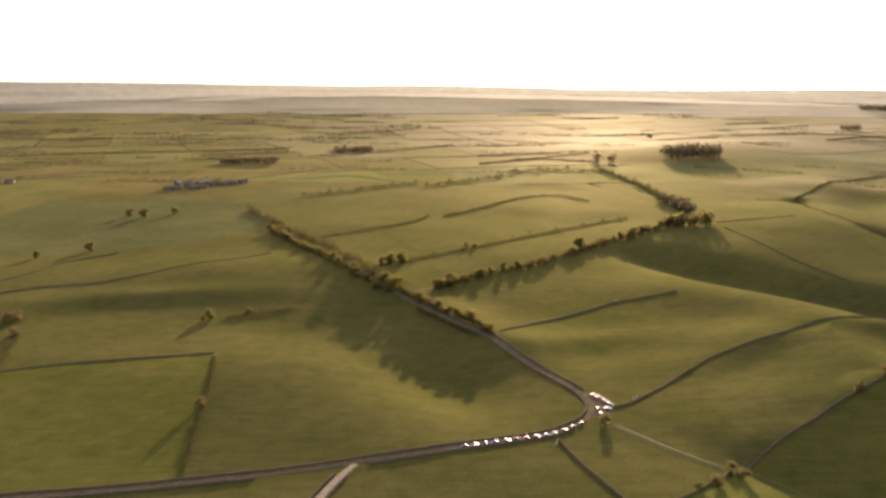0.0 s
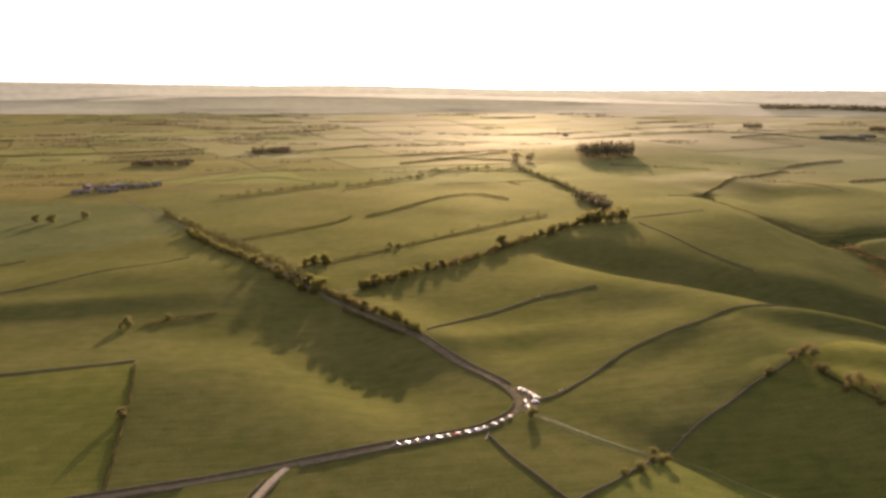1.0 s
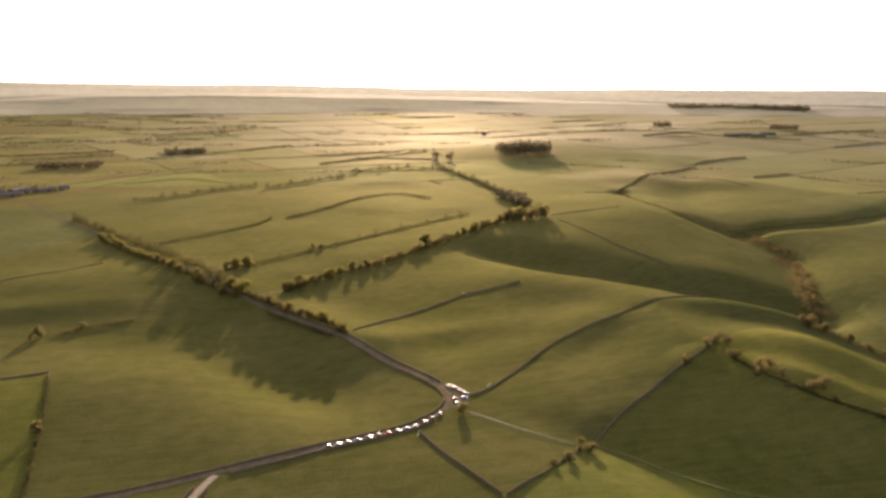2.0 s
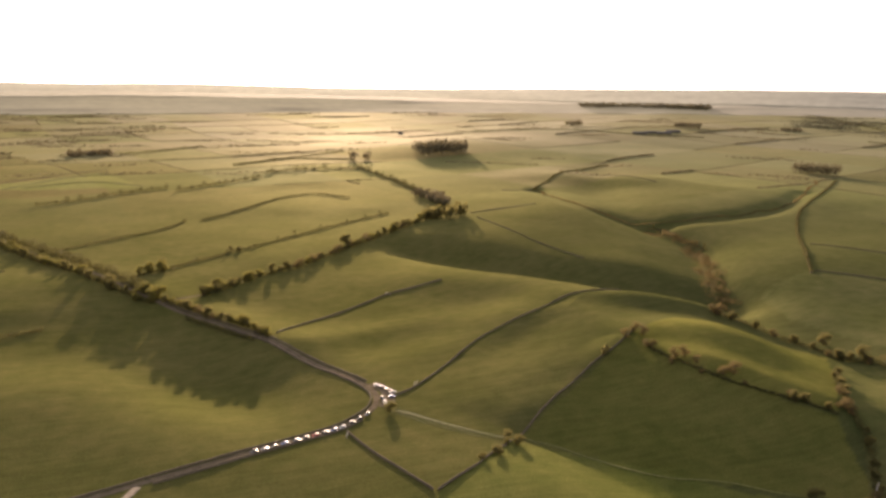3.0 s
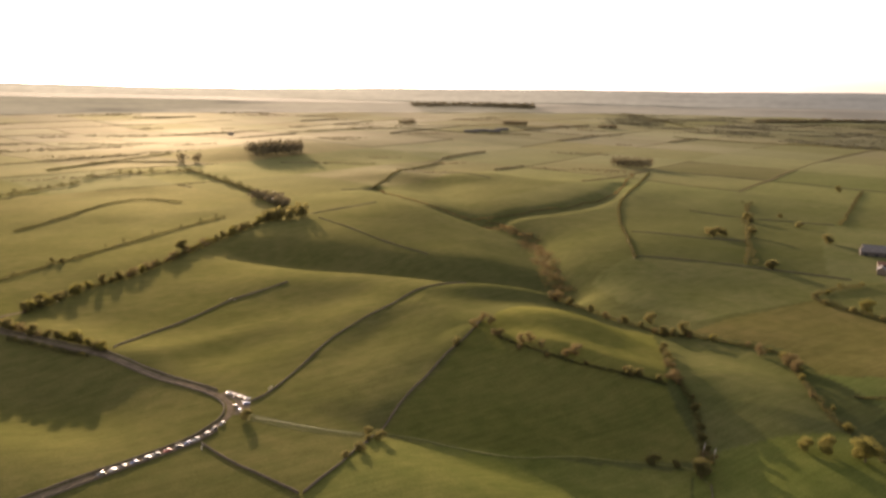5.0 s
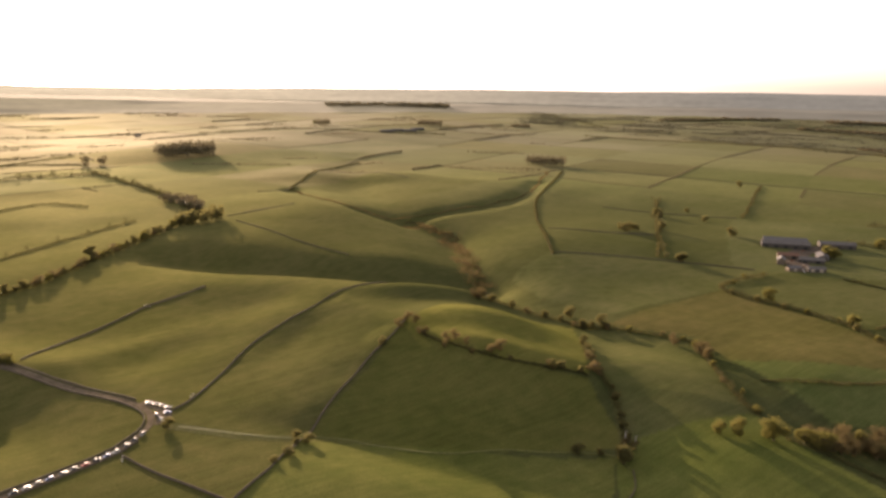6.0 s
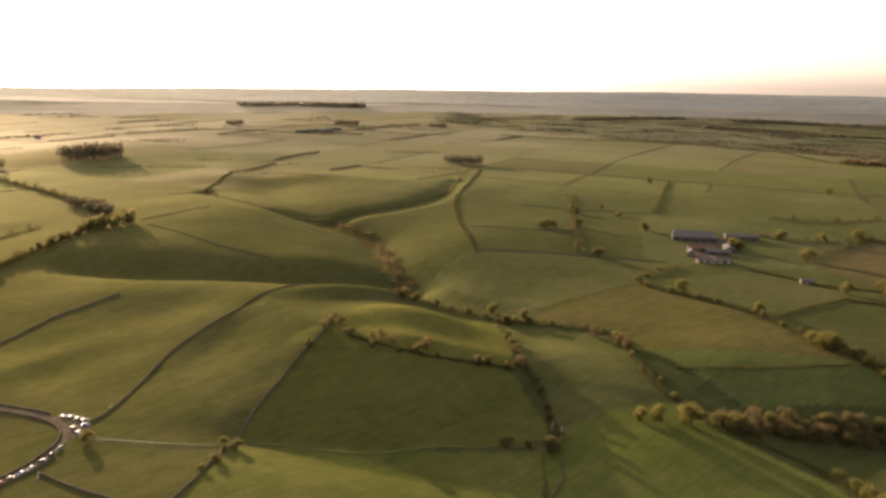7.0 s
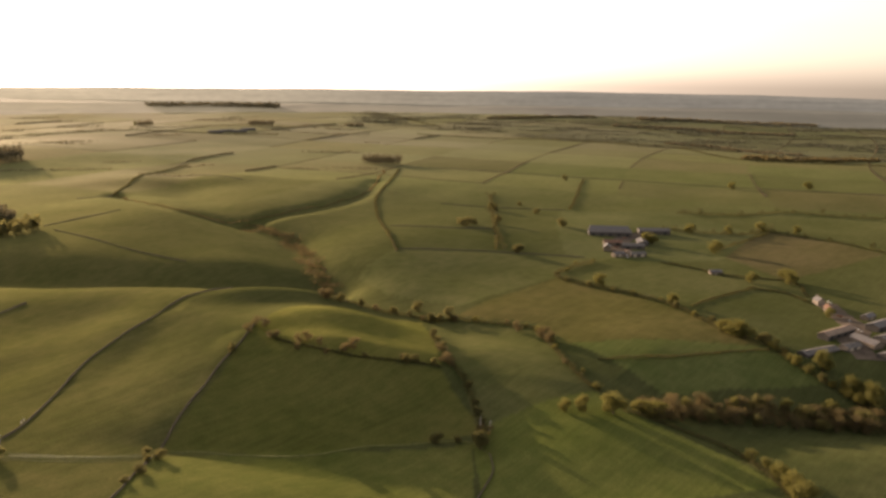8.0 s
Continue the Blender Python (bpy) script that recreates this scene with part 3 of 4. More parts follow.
for side in (-3.4, -1.0, 1.0, 3.2):
    strip("track", offset([(93, 402), (101, 391), (110, 378), (126, 360), (141, 350)], side), 0.55, WORN_GRASS, "light worn wheel track across the pasture", "track", 0.1)


# ---- walls ----
ROAD_WALL = "grey dry stone wall along the verge of the road"
dry_stone_wall(offset(MAIN_ROAD[:10], -3.5)[:], 1.3, 0.6, ROAD_WALL)
dry_stone_wall(offset(MAIN_ROAD[9:23], -3.5), 1.3, 0.6, ROAD_WALL)
dry_stone_wall(offset(MAIN_ROAD[8:14], 4.2), 1.3, 0.6, ROAD_WALL)
dry_stone_wall(offset(MAIN_ROAD[:7], 3.5), 1.3, 0.6, ROAD_WALL)
dry_stone_wall(offset(MAIN_ROAD[17:26], 3.6), 1.3, 0.6, ROAD_WALL)
dry_stone_wall(offset(SIDE_LANE[1:], -3.6), 1.4, 0.7, ROAD_WALL)
dry_stone_wall(offset(SIDE_LANE[1:], 3.6), 1.4, 0.7, ROAD_WALL)
dry_stone_wall([(62, 383), (69, 356), (78, 331), (87, 305)], 1.4, 0.5)
dry_stone_wall([(89, 304), (109, 317), (116, 322), (128, 333), (142, 345)], 1.3, 0.5)
dry_stone_wall([(101, 423), (116, 433), (148, 466), (183, 502), (217, 523), (250, 539), (280, 557), (298, 562), (318, 559), (334, 553)], 1.3, 0.5)
dry_stone_wall([(44, 564), (72, 599), (103, 621), (136, 645), (154, 658), (187, 669), (213, 677)], 1.5, 0.55)
dry_stone_wall([(153, 354), (171, 370), (196, 389), (228, 413), (245, 422), (260, 431), (279, 446)], 1.5, 0.55)
grass_bank([(153, 352), (167, 341), (179, 324), (197, 308), (212, 299), (224, 295), (240, 289), (259, 276), (273, 267), (286, 251), (281, 236)])
grass_bank([(96, 399), (104, 389), (113, 377), (128, 361), (141, 351)])
dry_stone_wall([(281, 234), (277, 230), (265, 220), (245, 212), (221, 204)], 1.1, 0.45)
dry_stone_wall([(-128, 341), (-136, 391), (-145, 447), (-159, 511)], 1.0, 0.45)
dry_stone_wall([(-160, 514), (-183, 508), (-216, 502), (-262, 494), (-295, 482)], 0.95, 0.4)
dry_stone_wall([(-420, 705), (-410, 746), (-403, 791), (-385, 817), (-364, 840)], 1.1, 0.45)
dry_stone_wall([(-399, 667), (-370, 690), (-322, 701), (-288, 725), (-255, 761), (-217, 790), (-190, 827)], 1.0, 0.45)
dry_stone_wall([(674, 698), (717, 638), (764, 600)], 1.1, 0.5)
dry_stone_wall([(369, 1021), (427, 1030), (482, 1042)], 1.0, 0.6)
dry_stone_wall([(365, 981), (378, 827), (399, 736)], 1.1, 0.45)
dry_stone_wall([(1042, 1743), (743, 1456), (577, 1266), (515, 1253)], 1.0, 0.6)
dry_stone_wall([(1235, 1219), (1008, 1028), (851, 904), (724, 771), (613, 638), (571, 587)], 1.0, 0.6)
dry_stone_wall([(578, 593), (622, 548), (659, 512), (692, 472), (715, 430)], 1.1, 0.45)
dry_stone_wall([(1261, 1226), (1346, 1073), (1395, 837), (1452, 647), (1510, 446), (1540, 291)], 1.0, 0.6)
dry_stone_wall([(904, 809), (932, 732), (1000, 633)], 1.0, 0.6)
dry_stone_wall([(724, 1414), (790, 1360), (805, 1212)], 1.0, 0.6)
dry_stone_wall([(-417, 1466), (-317, 1625), (-178, 1794)], 1.0, 0.6)
dry_stone_wall([(-336, 1442), (-266, 1604), (-172, 1734)], 1.0, 0.6)
dry_stone_wall([(-293, 1500), (-190, 1564), (-93, 1480)], 1.0, 0.6)


# ---- hedges ----
hedge([(605, 257), (652, 252), (705, 240)], 2.2, 2.6)
hedge([(705, 240), (708, 210), (689, 184)], 2.4, 3)
hedge([(37, 559), (17, 593), (-11, 632), (-37, 671)], 4, 3.5, LEAF_HEDGE)
hedge([(-49, 687), (-82, 754), (-149, 882), (-220, 1001), (-294, 1145)], 4.5, 4, LEAF_HEDGE)
hedge([(-51, 673), (-88, 731), (-147, 834), (-219, 960)], 4, 3.5, LEAF_HEDGE)
hedge([(26, 555), (7, 581), (-21, 624)], 3.5, 3, LEAF_HEDGE)
hedge([(-7, 691), (37, 744), (100, 796), (136, 837), (221, 932), (277, 987), (321, 1033)], 4.5, 4, LEAF_HEDGE)
hedge([(-70, 754), (-15, 820), (50, 883), (128, 969), (198, 1035), (264, 1087)], 3, 3, LEAF_HEDGE)
hedge([(-159, 922), (-118, 957), (-70, 998), (-35, 1047), (-20, 1090)], 3.5, 3.5, LEAF_HEDGE, ragged=0.3)
hedge([(0, 1090), (39, 1136), (85, 1196), (127, 1266), (191, 1316), (237, 1251)], 4, 4.5, LEAF_HEDGE, ragged=0.4)
hedge([(-234, 1289), (-181, 1323), (-108, 1400), (-53, 1438)], 6, 8, LEAF_HEDGE)
hedge([(-31, 1398), (50, 1488), (121, 1555)], 6, 8, LEAF_HEDGE)
hedge([(137, 1612), (213, 1647), (311, 1652), (335, 1634)], 6, 8, LEAF_HEDGE)
hedge([(-627, 1874), (-515, 1921)], 4, 8, LEAF_HEDGE)
hedge([(87, 1816), (248, 1929), (379, 2025)], 4, 8, LEAF_HEDGE)
hedge([(-321, 2137), (-135, 2164), (26, 2320)], 4, 8, LEAF_HEDGE)
hedge([(582, 1263), (682, 1384), (800, 1513), (937, 1622)], 3, 5, LEAF_HEDGE, ragged=0.4)
hedge([(340, 1666), (366, 1477), (367, 1283), (357, 1126), (362, 1041)], 5, 6, LEAF_HEDGE)
hedge([(593, 896), (592, 818), (580, 768), (533, 690), (492, 615), (475, 584)], 3.2, 9, LEAF_BROWN, "scrubby brown thicket along a shaded hollow of the pasture", ragged=1.0, dense=1.5)
hedge([(578, 880), (586, 830), (574, 775), (545, 715), (510, 650), (482, 600)], 2.2, 26, LEAF_BROWN, "low reddish brown bracken and scrub in a hollow", ragged=0.7, dense=3.0)
# sparse brown scrub added along two hollows that are dark from shade alone
hedge([(571, 925), (621, 895), (695, 898), (799, 925), (905, 979), (1175, 1207)], 1.8, 5, LEAF_BROWN, "scrubby brown thicket along a shaded hollow of the pasture", ragged=1.0, dense=0.7)
hedge([(589, 1270), (557, 1041), (573, 928)], 1.8, 4, LEAF_BROWN, "scrubby brown thicket along a shaded hollow of the pasture", ragged=1.0, dense=0.7)
hedge([(382, 489), (393, 483), (418, 474), (432, 453), (437, 434), (434, 413), (447, 401)], 3.5, 4, LEAF_HEDGE)
hedge([(447, 401), (454, 376), (459, 350), (464, 324), (457, 319), (436, 295), (413, 268), (395, 244), (388, 227)], 3.2, 3.5, LEAF_HEDGE)
hedge([(297, 251), (302, 257), (317, 273), (334, 292), (342, 309), (358, 336), (398, 380)], 3, 4, LEAF_HEDGE)
hedge([(272, 413), (276, 391), (286, 368), (295, 355), (304, 346), (316, 334), (325, 326), (334, 316)], 1.6, 2, LEAF_HEDGE)
hedge([(696, 408), (660, 415), (619, 406), (611, 365), (607, 321), (593, 275), (571, 235), (548, 203), (552, 180)], 4, 4.5, LEAF_HEDGE)
hedge([(747, 352), (749, 315), (738, 275), (756, 219), (711, 190)], 3, 3.5, LEAF_HEDGE, ragged=0.55)
hedge([(1033, 328), (1011, 241), (974, 178)], 4, 4.5, LEAF_HEDGE, ragged=0.55)
hedge([(947, 439), (950, 400), (998, 342), (1054, 335)], 4, 4.5, LEAF_HEDGE)
hedge([(1033, 328), (860, 334)], 4, 4.5, LEAF_HEDGE, ragged=0.55)
hedge([(432, 252), (454, 224), (481, 202), (507, 188), (536, 169)], 2.4, 3, LEAF_HEDGE, ragged=0.4)
hedge([(2082, 1940), (2135, 1715), (2284, 1432), (2396, 1088), (2378, 859)], 3.5, 6, LEAF_HEDGE)
hedge([(1030, 804), (808, 628), (668, 518)], 4, 4.5, LEAF_HEDGE, ragged=0.55)
hedge([(1006, 627), (1371, 816)], 4, 4.5, LEAF_HEDGE, ragged=0.55)
hedge([(1086, 484), (1146, 411), (1219, 359), (1263, 236)], 4, 4.5, LEAF_HEDGE)
hedge([(2377, 1079), (2082, 766), (2087, 592), (2171, 416)], 3.5, 6, LEAF_HEDGE)
hedge([(-129, 347), (-136, 391), (-145, 447), (-158, 505)], 1.3, 2.2, LEAF_HEDGE)
hedge([(1216, 1204), (1008, 1028), (851, 904), (724, 771), (613, 638), (573, 588)], 2.4, 3.5, LEAF_HEDGE)
hedge([(-178, 603), (-158, 618), (-128, 632)], 3, 3.5, LEAF_HEDGE)
hedge([(373, 201), (377, 186), (379, 162), (378, 141), (369, 125), (353, 105), (340, 93)], 2.2, 3, LEAF_HEDGE)
hedge([(552, 180), (528, 150), (513, 116), (503, 83)], 3, 3, LEAF_HEDGE)
hedge([(85, 1784), (229, 1889), (370, 1832)], 3.5, 6, LEAF_HEDGE)
hedge([(973, 2609), (1283, 2503), (1412, 2284), (1603, 2151)], 3.5, 6, LEAF_HEDGE)
hedge([(2685, 3209), (2811, 2966), (2642, 2573), (2430, 2130)], 3.5, 6, LEAF_HEDGE)
hedge([(2960, 2231), (3293, 2060), (3560, 1892), (3707, 1568), (3892, 1168), (4059, 796)], 3.5, 6, LEAF_HEDGE)
hedge([(3124, 1632), (2947, 1245), (2978, 1013), (3337, 650)], 3.5, 6, LEAF_HEDGE)
hedge([(-350, 572), (-350, 593), (-342, 599)], 3.5, 8, LEAF_HEDGE)
hedge([(-303, 491), (-318, 538), (-328, 566)], 2.5, 6, LEAF_HEDGE)


# ---- rows of trees ----
tree_row([(37, 559), (17, 593), (-11, 632), (-37, 671)], 8, 10, ("gold", "green", "brown"))
tree_row([(-49, 687), (-82, 754), (-149, 882), (-220, 1001), (-294, 1145)], 9, 11, ("gold", "green"))
tree_row([(-51, 673), (-88, 731), (-147, 834), (-219, 960)], 14, 10, ("green", "gold"))
tree_row([(-7, 691), (37, 744), (100, 796), (136, 837), (221, 932), (277, 987), (321, 1033)], 11, 11, ("green", "brown", "gold"))
tree_row([(-70, 754), (-15, 820), (50, 883), (128, 969), (198, 1035), (264, 1087)], 45, 6, ("green", "gold"))
tree_row([(340, 1666), (366, 1477), (367, 1283), (357, 1126), (362, 1041)], 16, 12, ("green",))
tree_row([(382, 489), (393, 483), (418, 474), (432, 453), (437, 434), (434, 413), (447, 401)], 14, 7, ("brown", "green"))
tree_row([(447, 401), (454, 376), (459, 350), (464, 324), (457, 319), (436, 295), (413, 268), (395, 244), (388, 227)], 22, 6, ("brown", "gold"))
tree_row([(297, 251), (302, 257), (317, 273), (334, 292), (342, 309), (358, 336), (398, 380)], 12, 6, ("brown", "green"))
tree_row([(272, 413), (276, 391), (286, 368), (295, 355), (304, 346), (316, 334), (325, 326), (334, 316)], 20, 6, ("brown",))
tree_row([(696, 408), (660, 415), (619, 406), (611, 365), (607, 321), (593, 275), (571, 235), (548, 203), (552, 180)], 24, 7, ("green", "gold"))
tree_row([(552, 180), (528, 150), (513, 116), (503, 83)], 9, 9, ("gold", "green"))
tree_row([(-234, 1289), (-181, 1323), (-108, 1400), (-53, 1438)], 22, 10, ("green",))
tree_row([(-31, 1398), (50, 1488), (121, 1555)], 22, 10, ("green",))
tree_row([(137, 1612), (213, 1647), (311, 1652), (335, 1634)], 22, 12, ("green",))
tree_row([(947, 439), (950, 400), (998, 342), (1054, 335)], 18, 9, ("green", "gold"))
tree_row([(1033, 328), (1011, 241), (974, 178)], 26, 9, ("green", "gold"))
tree_row([(1030, 804), (808, 628), (668, 518)], 20, 9, ("green", "gold"))
tree_row([(593, 896), (592, 818), (580, 768), (533, 690), (492, 615), (475, 584)], 16, 5, ("brown",))
tree_row([(1086, 484), (1146, 411), (1219, 359), (1263, 236)], 30, 10, ("green", "gold"))
VALLEY = [(386, 190), (408, 176), (432, 152), (458, 124), (486, 82)]
hedge(VALLEY, 6, 14, LEAF_BROWN, "brown undergrowth below the trees of the valley bottom", 2.2)
for by in (-7, 1, 9):
    tree_row(offset(VALLEY, by), 9, 11, ("brown", "brown", "green", "brown", "brown"))


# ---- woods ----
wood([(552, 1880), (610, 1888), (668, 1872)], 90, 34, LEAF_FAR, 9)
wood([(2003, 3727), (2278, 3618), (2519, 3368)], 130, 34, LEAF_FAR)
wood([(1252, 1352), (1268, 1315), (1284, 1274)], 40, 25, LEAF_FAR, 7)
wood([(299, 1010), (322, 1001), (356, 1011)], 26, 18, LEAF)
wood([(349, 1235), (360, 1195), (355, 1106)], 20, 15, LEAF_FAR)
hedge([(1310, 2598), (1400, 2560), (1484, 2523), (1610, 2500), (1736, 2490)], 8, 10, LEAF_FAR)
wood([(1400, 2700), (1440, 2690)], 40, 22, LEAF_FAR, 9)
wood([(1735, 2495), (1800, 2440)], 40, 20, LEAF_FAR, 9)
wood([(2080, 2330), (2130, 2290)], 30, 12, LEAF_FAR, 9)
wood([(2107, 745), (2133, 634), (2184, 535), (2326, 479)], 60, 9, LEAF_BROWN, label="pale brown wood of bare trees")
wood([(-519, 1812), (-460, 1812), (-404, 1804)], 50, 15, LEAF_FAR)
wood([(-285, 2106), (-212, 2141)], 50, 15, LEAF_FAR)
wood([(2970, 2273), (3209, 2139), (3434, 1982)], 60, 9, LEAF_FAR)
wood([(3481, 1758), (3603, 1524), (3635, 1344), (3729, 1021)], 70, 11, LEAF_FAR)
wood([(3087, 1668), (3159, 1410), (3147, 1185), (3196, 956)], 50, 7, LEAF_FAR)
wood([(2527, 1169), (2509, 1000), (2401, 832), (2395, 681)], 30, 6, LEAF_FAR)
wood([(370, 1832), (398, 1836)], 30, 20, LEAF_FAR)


# ---- single trees ----
for x, y, tall in [(-55, 780, 12), (-43, 784, 13), (-63, 771, 10), (9, 723, 11), (-44, 683, 16), (-55, 700, 12), (345, 226, 10), (351, 218, 12), (363, 203, 15), (381, 195, 10), (371, 123, 8), (364, 112, 8), (357, 104, 11), (348, 95, 12), (339, 87, 14), (529, 129, 17), (517, 108, 14), (516, 100, 14), (508, 91, 17), (546, 197, 15), (550, 208, 12), (547, 190, 14), (657, 158, 11), (532, 128, 11), (745, 216, 15), (762, 226, 14)]:
    tree(x, y, tall, "gold")
for x, y, tall in [(618, 357, 14), (600, 273, 13), (727, 248, 14), (849, 333, 16), (843, 409, 16), (845, 418, 15), (1461, 542, 18), (948, 407, 14), (513, 94, 16), (382, 185, 14), (484, 112, 12), (463, 133, 10), (438, 157, 9), (413, 178, 9), (1544, 425, 18), (1043, 298, 15), (977, 365, 14), (1031, 342, 17)]:
    tree(x, y, tall, "gold")
for x, y, tall in [(-350, 590, 12), (-345, 596, 11), (-325, 557, 9), (450, 335, 11), (446, 308, 12), (440, 299, 11), (280, 444, 9), (267, 436, 8), (281, 435, 9), (272, 417, 7), (277, 393, 8), (282, 390, 9), (292, 364, 8), (298, 362, 10), (284, 380, 6), (354, 334, 7), (343, 318, 8), (384, 487, 11), (296, 252, 9), (381, 492, 8)]:
    tree(x, y, tall, "brown")
for x, y, tall in [(36, 866, 8), (27, 875, 7), (-189, 599, 10), (-194, 596, 6), (-143, 424, 7), (91, 400, 7), (-402, 854, 14), (-444, 818, 12), (-427, 1080, 15), (-391, 1105, 15), (-452, 1092, 15), (160, 881, 15), (-163, 618, 6), (677, 497, 11), (451, 444, 12), (434, 413, 10), (440, 409, 9), (447, 404, 13), (317, 331, 8), (323, 329, 7), (332, 320, 6), (273, 266, 8), (281, 257, 5), (283, 242, 12), (288, 247, 9), (913, 712, 15), (855, 548, 16), (1423, 2772, 20), (748, 634, 13), (769, 632, 11)]:
    tree(x, y, tall, "green")
for x, y, tall in [(1313, 828, 15), (5, 722, 10), (-43, 798, 12), (-55, 794, 11), (764, 637, 13), (755, 647, 11), (804, 620, 14), (681, 496, 11), (938, 645, 11), (906, 700, 11), (983, 708, 9), (242, 420, 7), (246, 424, 5), (130, 331, 6), (147, 343, 7), (144, 351, 6), (140, 343, 4), (120, 327, 4)]:
    tree(x, y, tall, "green")


def dead_tree(x, y, tall):
    """A bleached leaning trunk with a few bare limbs."""
    base = new("dead_tree")
    base.matrix_basis = pose(x, y, lie(x, y), 0, 14, 20)
    bm = bmesh.new()
    tube(bm, (0, 0, -0.5), (0, 0, tall * 0.55), 0.34, 0.24, 8)
    tube(bm, (0, 0, tall * 0.53), (0.25, 0.1, tall), 0.24, 0.06, 7)
    mesh_object("trunk", bm, DEADWOOD, base)
    for turn, at, reach in ((0.5, 0.5, 1.5), (2.7, 0.62, 1.2), (4.4, 0.75, 0.9)):
        bm = bmesh.new()
        tube(bm, (0.04, 0, tall * at), (reach * math.cos(turn), reach * math.sin(turn), tall * at + reach * 0.8), 0.11, 0.03, 5)
        mesh_object("limb", bm, DEADWOOD, base)
    return tagged(base, "bleached leaning dead tree with bare limbs in a hedge corner", "dead tree")


dead_tree(300, 256, 8.5)
dead_tree(303, 251, 6.0)


# ---- parked cars ----
def prism(bm, profile, half, shrink=0.0):
    """A side outline drawn out across x, its upper points drawn in by shrink."""
    top = max(z for _, z in profile)
    low = min(z for _, z in profile)
    rings = []
    for s in (-1, 1):
        rings.append([bm.verts.new((s * (half - shrink * ((z - low) / (top - low)) ** 2), y, z)) for y, z in profile])
    n = len(profile)
    for i in range(n):
        bm.faces.new((rings[0][i], rings[0][(i + 1) % n], rings[1][(i + 1) % n], rings[1][i]))
    bm.faces.new(rings[0][::-1])
    bm.faces.new(rings[1])
    bmesh.ops.recalc_face_normals(bm, faces=bm.faces)


def car_model(paint, label, tall=1.46):
    base = new("car")
    bm = bmesh.new()
    k = tall / 1.46
    prism(bm, [(-2.1, 0.28), (-2.15, 0.55), (-2.05, 0.78), (-1.15, 0.93), (1.5, 0.95), (2.05, 0.88), (2.12, 0.55), (2.05, 0.28)], 0.87, 0.06)
    bmesh.ops.bevel(bm, geom=bm.edges[:], offset=0.05, segments=1, affect="EDGES")
    mesh_object("body", bm, paint, base)
    bm = bmesh.new()
    prism(bm, [(-0.98, 0.95), (-0.36, 1.36 * k), (0.0, 1.41 * k), (1.1, 1.39 * k), (1.72, 0.97)], 0.79, 0.17)
    mesh_object("window_glass", bm, WINDOW, base, "dark glossy car windows")
    bm = bmesh.new()
    prism(bm, [(-0.42, 1.37 * k), (-0.1, 1.44 * k), (0.9, 1.45 * k), (1.3, 1.36 * k)], 0.64, 0.06)
    mesh_object("roof", bm, paint, base)
    for s in (-1, 1):
        for y in (-1.32, 1.3):
            bm = bmesh.new()
            tube(bm, (s * 0.62, y, 0.32), (s * 0.86, y, 0.32), 0.32, 0.32, 14)
            tyre = mesh_object("wheel", bm, TYRE, base, "black rubber tyre")
            bm = bmesh.new()
            tube(bm, (s * 0.8, y, 0.32), (s * 0.875, y, 0.32), 0.2, 0.18, 10)
            mesh_object("rim", bm, RIM, tyre, "bright alloy rim")
        bm = bmesh.new()
        prism(bm, [(-2.14, 0.6), (-2.08, 0.74), (-1.98, 0.76), (-2.0, 0.6)], 0.16)
        lamp = mesh_object("headlight", bm, LAMP_GLASS, base)
        lamp.location.x = s * 0.6
    return tagged(base, label, "car", "parked cars")


CARS = [car_model(p, f"small {n} car parked on the verge of the country road", h) for p, n, h in zip(PAINTS, ("white", "silver", "dark grey", "blue", "red", "black"), (1.46, 1.5, 1.62, 1.44, 1.48, 1.55))]
fresh = set(CARS)


def park(x, y, heading, sort):
    m = pose(x, y, lie(x, y) + 0.2, 0, 0, heading)
    if CARS[sort] in fresh:
        fresh.discard(CARS[sort])
        CARS[sort].matrix_basis = m
    else:
        copy_thing(CARS[sort], m)


road_line = resample(MAIN_ROAD, 1.0)
for k, (x, y) in enumerate([(13, 371), (19, 372), (24, 373), (30, 374), (36, 376), (41, 377), (46, 379), (52, 380), (57, 382), (63, 385), (69, 389), (74, 393), (79, 399)]):
    n = int(np.argmin(np.hypot(road_line[:, 0] - x, road_line[:, 1] - y)))
    n = min(max(n, 2), len(road_line) - 3)
    d = road_line[n + 2] - road_line[n - 2]
    d /= np.hypot(*d)
    p = road_line[n] + 2.0 * np.array((d[1], -d[0]))
    park(p[0], p[1], math.degrees(math.atan2(-d[0], d[1])) + (180 if k % 3 == 1 else 0), (2, 0, 5, 3, 1, 2, 4, 5, 3, 0, 2, 5, 1)[k])
strip("lay_by", [(90, 408), (94, 417), (97, 428), (95, 438), (91, 447)], 8, ASPHALT, "worn grey lay-by beside the bend of the road", "lay-by", 0.12, 0.04)
for x, y, a, s in [(92.8, 441.5, 62, 0), (95.6, 436.8, 64, 2), (97.8, 432.0, 66, 5), (99.5, 427.2, 68, 1), (97.1, 420.6, 74, 3), (91.0, 419.6, 15, 2), (91.2, 412.6, 12, 0)]:
    park(x, y, a, s)


